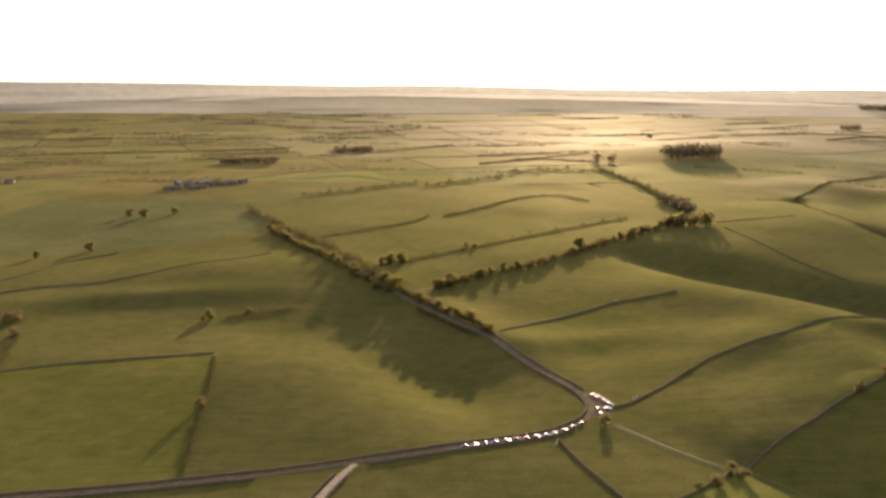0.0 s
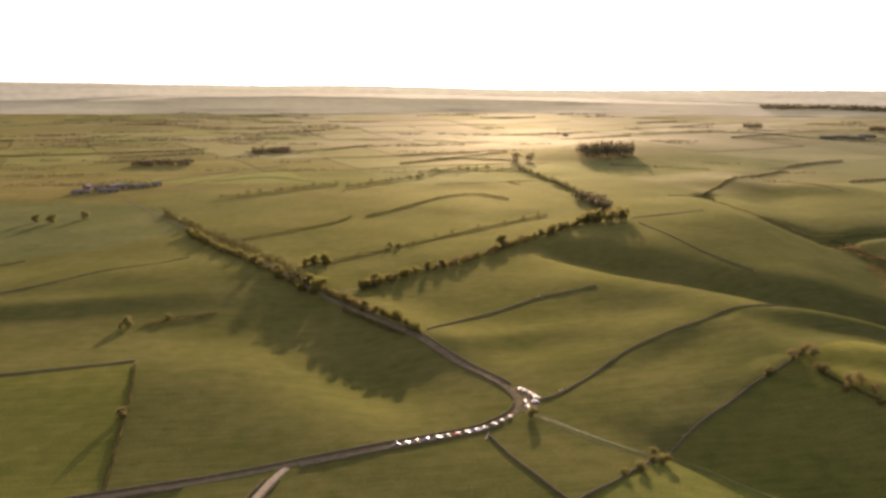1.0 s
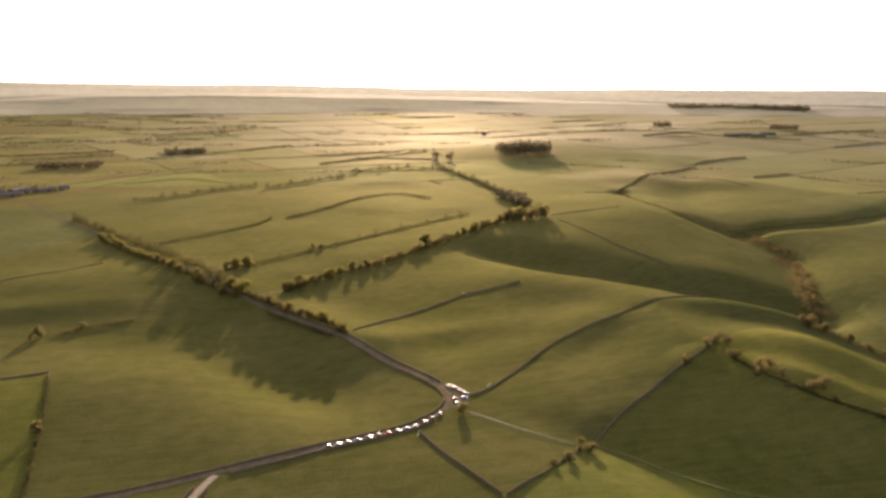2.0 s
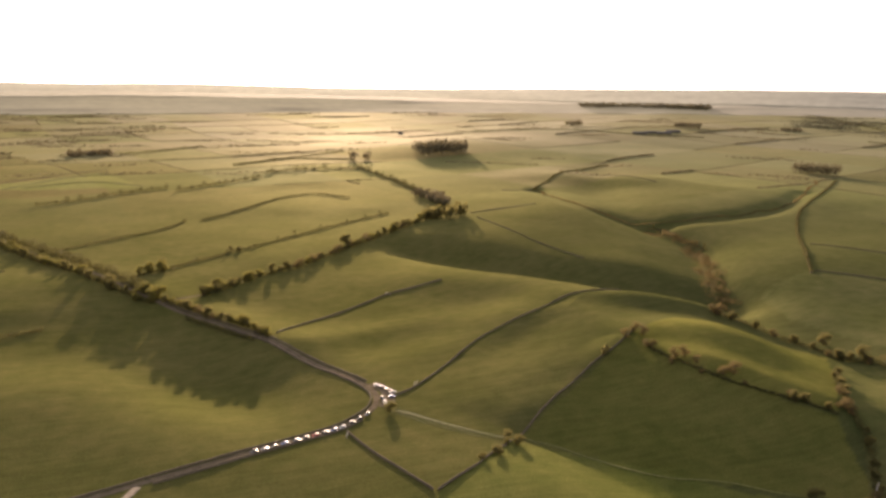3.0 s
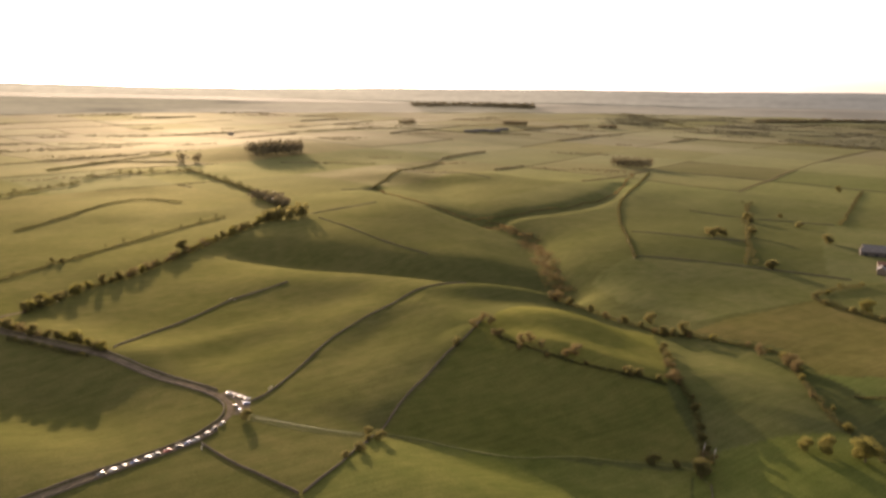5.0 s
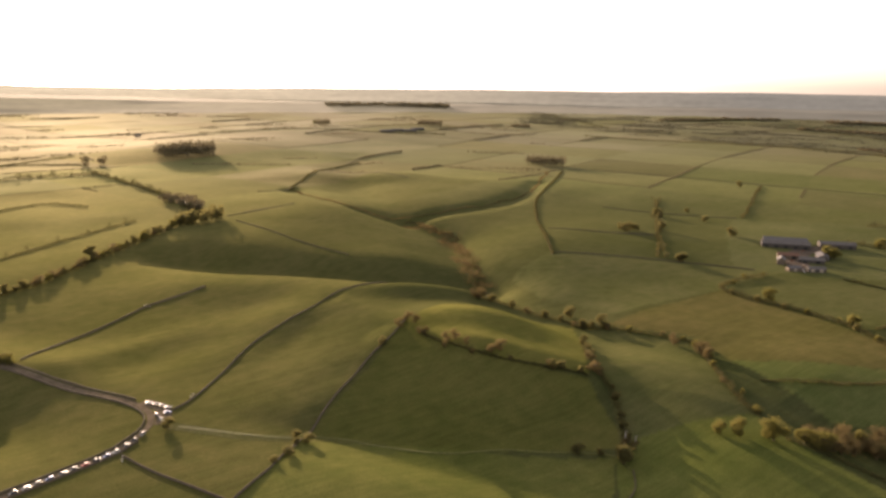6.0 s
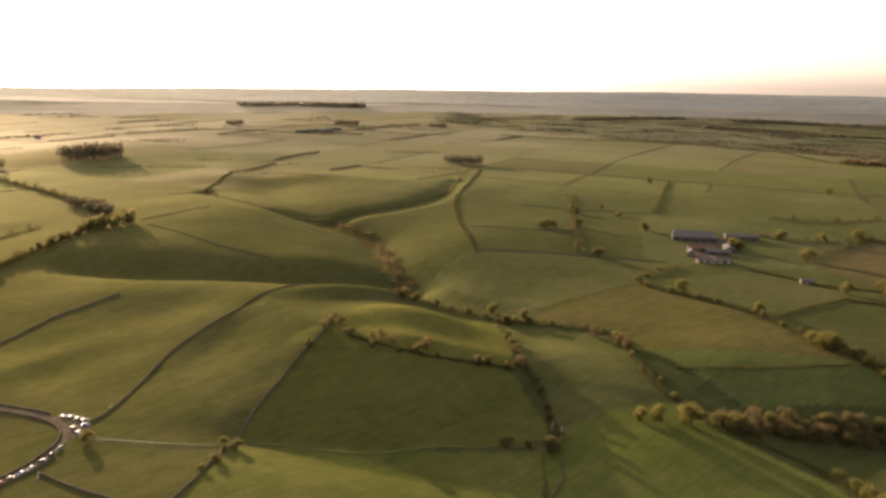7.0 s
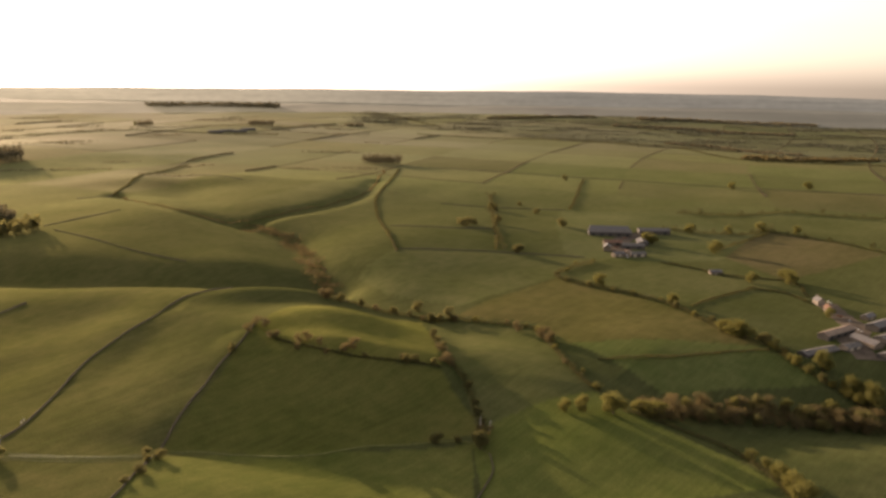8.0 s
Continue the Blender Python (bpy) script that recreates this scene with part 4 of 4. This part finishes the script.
# ---- gates and small things ----
def gate(x, y, turn, label="weathered five bar wooden field gate between stone posts"):
    base = new("field_gate")
    base.matrix_basis = pose(x, y, lie(x, y), 0, 0, turn)
    for z in (0.25, 0.5, 0.72, 0.95, 1.2):
        bm = bmesh.new()
        tube(bm, (-1.5, 0, z), (1.5, 0, z), 0.05, 0.05, 4)
        mesh_object("rail", bm, WOOD, base)
    bm = bmesh.new()
    tube(bm, (-1.45, 0.04, 0.2), (1.45, 0.04, 1.2), 0.05, 0.05, 4)
    mesh_object("brace", bm, WOOD, base)
    for s in (-1.7, 1.7):
        bm = bmesh.new()
        tube(bm, (s, 0, -0.3), (s, 0, 1.6), 0.2, 0.17, 6)
        mesh_object("post", bm, GATEPOST, base, "whitened stone gatepost")
    return tagged(base, label, "gate", "field gates")


gate(117, 437, 45)
gate(154, 660, 35)
gate(145, 347, 20)
gate(61, 378, 70)


def trough(x, y, turn):
    bm = bmesh.new()
    prism(bm, [(-0.9, 0.0), (-0.95, 0.6), (-0.8, 0.62), (-0.75, 0.25), (0.75, 0.25), (0.8, 0.62), (0.95, 0.6), (0.9, 0.0)], 0.4)
    ob = mesh_object("water_trough", bm, PALE_STONE)
    ob.matrix_basis = pose(x, y, lie(x, y) - 0.05, 0, 0, turn)
    return tagged(ob, "pale stone water trough by a field wall", "trough")


trough(157, 657, 30)
trough(138, 341, 70)


# ---- farm buildings ----
def box(bm, x0, x1, y0, y1, z0, z1):
    v = [bm.verts.new((x, y, z)) for z in (z0, z1) for x, y in ((x0, y0), (x1, y0), (x1, y1), (x0, y1))]
    for f in ((0, 3, 2, 1), (4, 5, 6, 7), (0, 1, 5, 4), (1, 2, 6, 5), (2, 3, 7, 6), (3, 0, 4, 7)):
        bm.faces.new([v[i] for i in f])


def building(name, x, y, long, wide, eaves, ridge, turn, walls, roof, label, doors=1, windows=0, chimney=False):
    """A pitched building: gabled walls, two roof slopes with overhang, doors, windows."""
    base = new(name)
    z = min(lie(x + a, y + b) for a in (-long / 3, long / 3) for b in (-long / 3, long / 3))
    base.matrix_basis = pose(x, y, z, 0, 0, turn)
    bm = bmesh.new()
    l, w = long / 2, wide / 2
    v = [bm.verts.new(p) for p in ((-l, -w, -1.5), (-l, w, -1.5), (-l, w, eaves), (-l, 0, ridge), (-l, -w, eaves), (l, -w, -1.5), (l, w, -1.5), (l, w, eaves), (l, 0, ridge), (l, -w, eaves))]
    for f in ((0, 4, 3, 2, 1), (5, 6, 7, 8, 9), (0, 5, 9, 4), (1, 2, 7, 6), (0, 1, 6, 5), (2, 3, 8, 7), (3, 4, 9, 8)):
        bm.faces.new([v[i] for i in f])
    mesh_object("wall", bm, walls, base)
    fall = (ridge - eaves) / w
    for s in (-1, 1):
        bm = bmesh.new()
        e, o = w + 0.5, l + 0.4
        pts = [(-o, 0, ridge + 0.06), (o, 0, ridge + 0.06), (o, s * e, ridge - fall * e + 0.06), (-o, s * e, ridge - fall * e + 0.06)]
        lo = [bm.verts.new(p) for p in pts]
        hi = [bm.verts.new((p[0], p[1], p[2] + 0.2)) for p in pts]
        bm.faces.new(lo[::-1])
        bm.faces.new(hi)
        for i in range(4):
            bm.faces.new((lo[i], lo[(i + 1) % 4], hi[(i + 1) % 4], hi[i]))
        bmesh.ops.recalc_face_normals(bm, faces=bm.faces)
        mesh_object("roof_slope", bm, roof, base)
    for k in range(doors):
        bm = bmesh.new()
        c = (k + 0.5) * long / doors - l
        box(bm, c - min(2, long / 9), c + min(2, long / 9), -w - 0.08, -w + 0.1, 0, min(eaves - 0.3, 3.6))
        mesh_object("door", bm, DARK if long > 18 else WOOD, base)
    for k in range(windows):
        c = (k + 0.5) * long / windows - l
        for s in (-1, 1):
            bm = bmesh.new()
            box(bm, c - 0.5 + 1.2, c + 0.5 + 1.2, s * w - 0.06, s * w + 0.06, eaves - 1.6, eaves - 0.5)
            mesh_object("window", bm, WINDOW, base)
    if chimney:
        bm = bmesh.new()
        box(bm, l - 1.0, l - 0.2, -0.4, 0.4, ridge - 0.6, ridge + 1.3)
        mesh_object("chimney", bm, FARM_STONE, base)
    return tagged(base, label, "barn" if name == "barn" else name, "farm buildings")


BIG_BARN = "long farm barn with a pale grey sheet roof"
building("barn", 852, 474, 54, 18, 5.5, 8.2, -54, CLADDING, ROOF_GREY, BIG_BARN, 5)
building("barn", 872, 486, 50, 14, 5, 7.5, -54, CLADDING, ROOF_SLATE, "long dark roofed barn behind a pale barn", 4)
building("barn", 905, 438, 40, 16, 5, 7.6, -50, CLADDING, ROOF_GREY, BIG_BARN, 3)
building("barn", 798, 440, 22, 11, 4, 6.5, -54, FARM_STONE, ROOF_RED, "stone barn with a red tiled roof", 2)
building("barn", 800, 414, 26, 12, 4, 6.4, -54, CLADDING, ROOF_GREY, "low pale roofed shed in a farmyard", 2)
building("barn", 832, 418, 24, 12, 4, 6.4, 34, CLADDING, ROOF_SLATE, "dark roofed shed across a farmyard", 2)
building("house", 766, 430, 14, 8, 5, 8, 30, FARM_STONE, ROOF_SLATE, "stone farmhouse with a slate roof and chimney", 1, 4, True)
building("barn", 760, 388, 18, 9, 3.5, 5.5, -40, CLADDING, ROOF_GREY, "low pale roofed shed in a farmyard", 2)
building("barn", 745, 404, 14, 8, 3.5, 5.3, -30, FARM_STONE, ROOF_SLATE, "small stone shed with a slate roof", 1)
building("barn", 741, 290, 12, 7, 3, 4.6, -50, FARM_STONE, ROOF_SLATE, "small stone field shed by a hedge", 1)
strip("farmyard", [(748, 392), (790, 425), (850, 450), (900, 440)], 22, CONCRETE, "pale concrete farmyard between the barns", "farmyard", 0.16, 0.1)

building("barn", 559, 140, 34, 9, 2.8, 4.4, -25, CLADDING, ROOF_GREY, "long low shed with a pale sheet roof beside a farm", 3)
building("barn", 607, 140, 38, 9, 4.2, 6.2, -16, CLADDING, ROOF_PINK, "long barn with a weathered pinkish cream roof", 4)
building("barn", 599, 117, 22, 10, 4, 6.4, 62, FARM_STONE, ROOF_SLATE, "stone barn with a dark slate roof", 2)
building("barn", 582, 124, 16, 8, 3, 4.8, -22, CLADDING, ROOF_GREY, "low pale roofed shed in a farmyard", 2)
building("barn", 617, 106, 22, 11, 4, 6.4, -18, CLADDING, ROOF_GREY, "low pale roofed shed in a farmyard", 2)
building("barn", 649, 118, 26, 11, 4.2, 6.6, -15, CLADDING, ROOF_SLATE, "dark roofed shed across a farmyard", 3)
building("barn", 672, 132, 13, 7, 3, 4.8, -12, FARM_STONE, ROOF_SLATE, "small stone shed with a slate roof", 1)
building("house", 692, 176, 10, 7, 4.2, 6.8, 40, PALE_STONE, ROOF_SLATE, "stone farmhouse with a slate roof and chimney", 1, 4, True)
building("barn", 677, 164, 11, 6, 3, 4.8, 22, FARM_STONE, ROOF_RED, "small stone barn with a red tiled roof", 1)
building("barn", 588, 96, 24, 12, 4.2, 6.6, -20, CLADDING, ROOF_SLATE, "dark roofed shed across a farmyard", 2)
building("barn", 640, 92, 24, 12, 4.2, 6.6, 66, CLADDING, ROOF_GREY, BIG_BARN, 2)
strip("farmyard", [(698, 172), (664, 150), (634, 130), (600, 128), (570, 108)], 17, CONCRETE, "pale concrete farmyard between the barns", "farmyard", 0.16, 0.1)


def bale(x, y, turn):
    """A wrapped round bale lying on its side."""
    bm = bmesh.new()
    tube(bm, (-0.6, 0, 0.62), (0.6, 0, 0.62), 0.62, 0.62, 14)
    bm.faces.new([v for v in bm.verts if v.co.x < 0][::-1])
    bmesh.ops.bevel(bm, geom=[e for e in bm.edges if abs(e.verts[0].co.x - e.verts[1].co.x) < 0.01], offset=0.08, segments=2, affect="EDGES")
    ob = mesh_object("silage_bale", bm, WRAP)
    ob.matrix_basis = pose(x, y, lie(x, y) + 0.1, 0, 0, turn)
    return tagged(ob, "pale plastic wrapped round silage bale in a farmyard", "bale", "silage bales")


def trailer(x, y, turn):
    """A flat farm trailer with low sides, drawbar and wheels."""
    base = new("farm_trailer")
    base.matrix_basis = pose(x, y, lie(x, y) + 0.2, 0, 0, turn)
    bm = bmesh.new()
    box(bm, -1.1, 1.1, -2.4, 2.4, 0.8, 0.95)
    mesh_object("bed", bm, WOOD, base)
    for s in (-1, 1):
        bm = bmesh.new()
        box(bm, s * 1.1 - 0.04, s * 1.1 + 0.04, -2.4, 2.4, 0.96, 1.5)
        mesh_object("side_board", bm, RUST, base)
        bm = bmesh.new()
        tube(bm, (s * 0.85, -0.4, 0.4), (s * 1.05, -0.4, 0.4), 0.42, 0.42, 12)
        mesh_object("wheel", bm, TYRE, base)
    bm = bmesh.new()
    tube(bm, (0, 2.4, 0.8), (0, 3.8, 0.5), 0.07, 0.05, 5)
    mesh_object("drawbar", bm, RUST, base)
    return tagged(base, "rusty flat farm trailer standing in a farmyard", "trailer", "farm trailers")


for x, y, a in [(752, 396, 20), (755, 399, 40), (750, 399, 0), (757, 395, 80), (745, 392, 30), (768, 402, 10), (632, 130, 20), (635, 133, 60), (628, 127, 10), (655, 142, 30), (700, 168, 0), (704, 171, 50)]:
    bale(x, y, a)
for x, y, a in [(785, 428, 30), (776, 410, 120), (845, 448, 60), (640, 138, 80), (662, 151, 10)]:
    trailer(x, y, a)
for n, (x, y) in enumerate([(-484, 1363), (-468, 1402), (-444, 1379), (-428, 1420), (-404, 1430), (-380, 1448), (-452, 1436), (-494, 1425)]):
    building(("barn", "house")[n % 2], x, y, (30, 16)[n % 2], (14, 9)[n % 2], (4.5, 5)[n % 2], (7, 8)[n % 2], 12 + 9 * n, FARM_STONE, (ROOF_GREY, ROOF_SLATE)[n % 2],
             ("far farm barn with a pale sheet roof", "far stone house with a slate roof")[n % 2], 1, 3 * (n % 2), bool(n % 2))
for n, (x, y) in enumerate([(1451, 2291), (1509, 2307), (1537, 2277), (1605, 2322)]):
    building("barn", x, y, 48, 20, 5, 8.5, -28 + 4 * n, CLADDING, ROOF_GREY, "far farm barn with a pale sheet roof", 2)
building("house", 692, 2599, 16, 9, 5, 8, 10, PALE_STONE, ROOF_SLATE, "far whitewashed house alone among fields", 1, 2, True)
building("house", -822, 1449, 16, 9, 5, 8, 10, PALE_STONE, ROOF_SLATE, "far whitewashed house alone among fields", 1, 2, True)


# ---- the distance ----
def far_field_hedges():
    """Low hedges and walls round the fields of the far patchwork."""
    rng = np.random.default_rng(8)
    centres, sizes = [], []
    s = np.linspace(0, 1, 60)
    for i in range(-14, 26):
        for j in range(-8, 20):
            for p, q in ((i + s, j + 0 * s), (i + 0 * s, j + s)):
                across = p[0] != p[-1]
                if rng.uniform() < (0.2 if across else 0.72):
                    continue
                tall = rng.choice((1.0, 1.5, 2.2, 4.5), p=(0.3, 0.35, 0.25, 0.1) if across else (0.7, 0.3, 0.0, 0.0))
                x, y = 218 * p - 76 * q, 256 * q + 69 * p
                for _ in range(12):
                    u, v = plot(x, y)
                    x, y = x + 0.8 * (230 * (p - u) * 0.95 - 270 * (q - v) * 0.3), y + 0.8 * (270 * (q - v) * 0.95 + 230 * (p - u) * 0.3)
                r, a = np.hypot(x, y), np.degrees(np.arctan2(x, y))
                keep = (r > 1450) & (r < 3700) & (a > -42) & (a < 92)
                keep &= ~((r < 1900) & (a > 14) & (a < 34))
                if keep.sum() < 5:
                    continue
                x, y = x[keep], y[keep]
                for k in range(8):
                    jx, jy = rng.normal(0, 1.6, len(x)), rng.normal(0, 1.6, len(x))
                    t = rng.uniform(-2.3, 2.3, len(x))
                    gx, gy = x + jx + t * np.gradient(x) * 0.45, y + jy + t * np.gradient(y) * 0.45
                    centres.append(np.stack([gx, gy, height(gx, gy) + tall * rng.uniform(0.2, 0.8, len(x))], -1))
                    sizes.append(np.full(len(x), 0.4 * tall + 0.3))
    v, f = leaf_cards(rng, np.concatenate(centres), np.concatenate(sizes))
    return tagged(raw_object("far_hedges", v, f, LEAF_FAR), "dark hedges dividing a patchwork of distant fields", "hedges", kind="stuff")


far_field_hedges()


def far_trees():
    """The trees of the far hedgerows."""
    rng = np.random.default_rng(15)
    cs, ss = [], []
    for pts, step, tall in FAR_ROWS:
        for x, y in resample(pts, step):
            x, y = x + rng.uniform(-0.3, 0.3) * step, y + rng.uniform(-0.3, 0.3) * step
            h = tall * rng.uniform(0.6, 1.2)
            n = 110
            d = rng.normal(0, 1, (n, 3))
            d *= (rng.uniform(0.3, 1, n) ** 0.5 / np.linalg.norm(d, axis=1))[:, None]
            lump = 1 + 0.35 * np.sin(d[:, :1] * 5 + x) * np.cos(d[:, 1:2] * 5 + y)
            cs.append(d * lump * (h * 0.42, h * 0.42, h * 0.42) + (x, y, lie(x, y) + h * 0.52))
            ss.append(np.full(n, 0.075 * h))
    v, f = leaf_cards(rng, np.concatenate(cs), np.concatenate(ss))
    return tagged(raw_object("far_trees", v, f, LEAF_HEDGE), "rounded trees along distant hedgerows", "trees", kind="stuff")


far_trees()


def far_belts(seed, count, turns, leaf, label):
    """Broken belts of trees and tall hedges that cross the far plain between two bearings."""
    rng = np.random.default_rng(seed)
    verts, faces, total = [], [], 0
    for k in range(count):
        a = math.radians(rng.uniform(*turns))
        first = max(2290 / math.sin(a), 2300) if turns[0] > 40 else 1550
        r = rng.uniform(first, 3950)
        lean = a + math.radians(rng.normal(0, 10))
        half, tall, wide = rng.uniform(30, 170), rng.uniform(2.5, 6.0), rng.uniform(4, 18)
        n = int(half * rng.uniform(0.9, 1.6))
        s = rng.uniform(-1, 1, n) * half * rng.uniform(0.5, 1.0, n)
        t = rng.normal(0, 0.4, n) * wide
        x = r * math.sin(a) + s * math.cos(lean) + t * math.sin(lean)
        y = r * math.cos(a) - s * math.sin(lean) + t * math.cos(lean)
        z = height(x, y) + tall * (0.1 + 0.9 * rng.beta(1.3, 1.6, n)) * (0.6 + 0.4 * np.sin(s / 9 + k))
        v, f = leaf_cards(rng, np.stack([x, y, z], -1), 1.4 + r / 2200)
        verts.append(v)
        faces += [tuple(int(i) + total for i in q) for q in f]
        total += len(v)
    return tagged(raw_object("tree_belts", np.concatenate(verts), faces, leaf), label, "trees", kind="stuff")


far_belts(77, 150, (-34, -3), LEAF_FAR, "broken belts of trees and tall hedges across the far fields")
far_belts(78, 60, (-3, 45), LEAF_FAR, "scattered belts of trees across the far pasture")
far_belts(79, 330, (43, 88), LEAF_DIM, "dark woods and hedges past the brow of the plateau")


def far_hills(reach, front, azimuths, tops, low, glow, away, belt, label):
    """A chain of distant hills on the rim of the land; their haze and sun glow are emitted."""
    a = np.radians(np.arange(-60, 110, 0.25))
    top = np.interp(np.degrees(a), azimuths, tops)
    for k, s in ((9, 3.0), (23, 1.6), (57, 0.8), (141, 0.4)):
        top = top + s * np.sin(a * k + k)
    verts, faces = [], []
    for n, (t, h) in enumerate(zip(a, top)):
        for d, f in ((-front, 0.0), (-0.6 * front, 0.42), (-0.25 * front, 0.84), (0, 1.0), (60, 0.9), (110, 0.0)):
            r = reach + d
            z = 15 + (h - 15) * f
            verts.append((r * math.sin(t), r * math.cos(t), z))
        if n:
            b = n * 6
            faces += [(b + k - 6, b + k - 5, b + k + 1, b + k) for k in range(5)]
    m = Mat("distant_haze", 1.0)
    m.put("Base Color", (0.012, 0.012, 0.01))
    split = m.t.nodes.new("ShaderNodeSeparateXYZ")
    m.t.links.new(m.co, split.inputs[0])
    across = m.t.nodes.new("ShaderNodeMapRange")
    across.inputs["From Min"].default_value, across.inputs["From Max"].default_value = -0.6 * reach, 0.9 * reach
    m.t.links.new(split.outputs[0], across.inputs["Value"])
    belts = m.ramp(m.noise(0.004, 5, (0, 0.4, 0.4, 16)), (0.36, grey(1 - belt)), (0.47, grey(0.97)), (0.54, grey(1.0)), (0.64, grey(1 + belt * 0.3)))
    # emission paints the haze, brightest round the sun's bearing, dimmer to both sides
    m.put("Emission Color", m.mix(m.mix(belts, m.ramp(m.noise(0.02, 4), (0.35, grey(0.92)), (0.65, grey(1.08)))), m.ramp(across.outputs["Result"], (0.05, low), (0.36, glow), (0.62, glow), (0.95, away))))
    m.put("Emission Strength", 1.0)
    ob = raw_object("backdrop", verts, faces, m.m)
    return tagged(ob, label, "hills", kind="structure")


far_hills(4500, 750, [-60, -30, -20, -12, -2, 8, 15, 20, 30, 50, 110], [72, 76, 96, 122, 127, 116, 108, 98, 84, 80, 78], (0.052, 0.05, 0.033), (0.104, 0.091, 0.052), (0.03, 0.031, 0.022), 0.42, "low backdrop ridge on the horizon with emitted evening haze")
far_hills(4850, 420, [-60, -30, -18, -6, -2, 4, 9, 20, 40, 60, 80, 110], [187, 190, 180, 163, 172, 168, 156, 154, 156, 160, 138, 133], (0.098, 0.092, 0.066), (0.22, 0.195, 0.125), (0.07, 0.07, 0.056), 0.14, "pale backdrop hills along the far horizon with emitted haze")
for name in [m.name for sort in MODELS.values() for m in sort if m.name not in used]:
    for o in list(bpy.data.objects[name].children_recursive) + [bpy.data.objects[name]]:
        bpy.data.objects.remove(o)
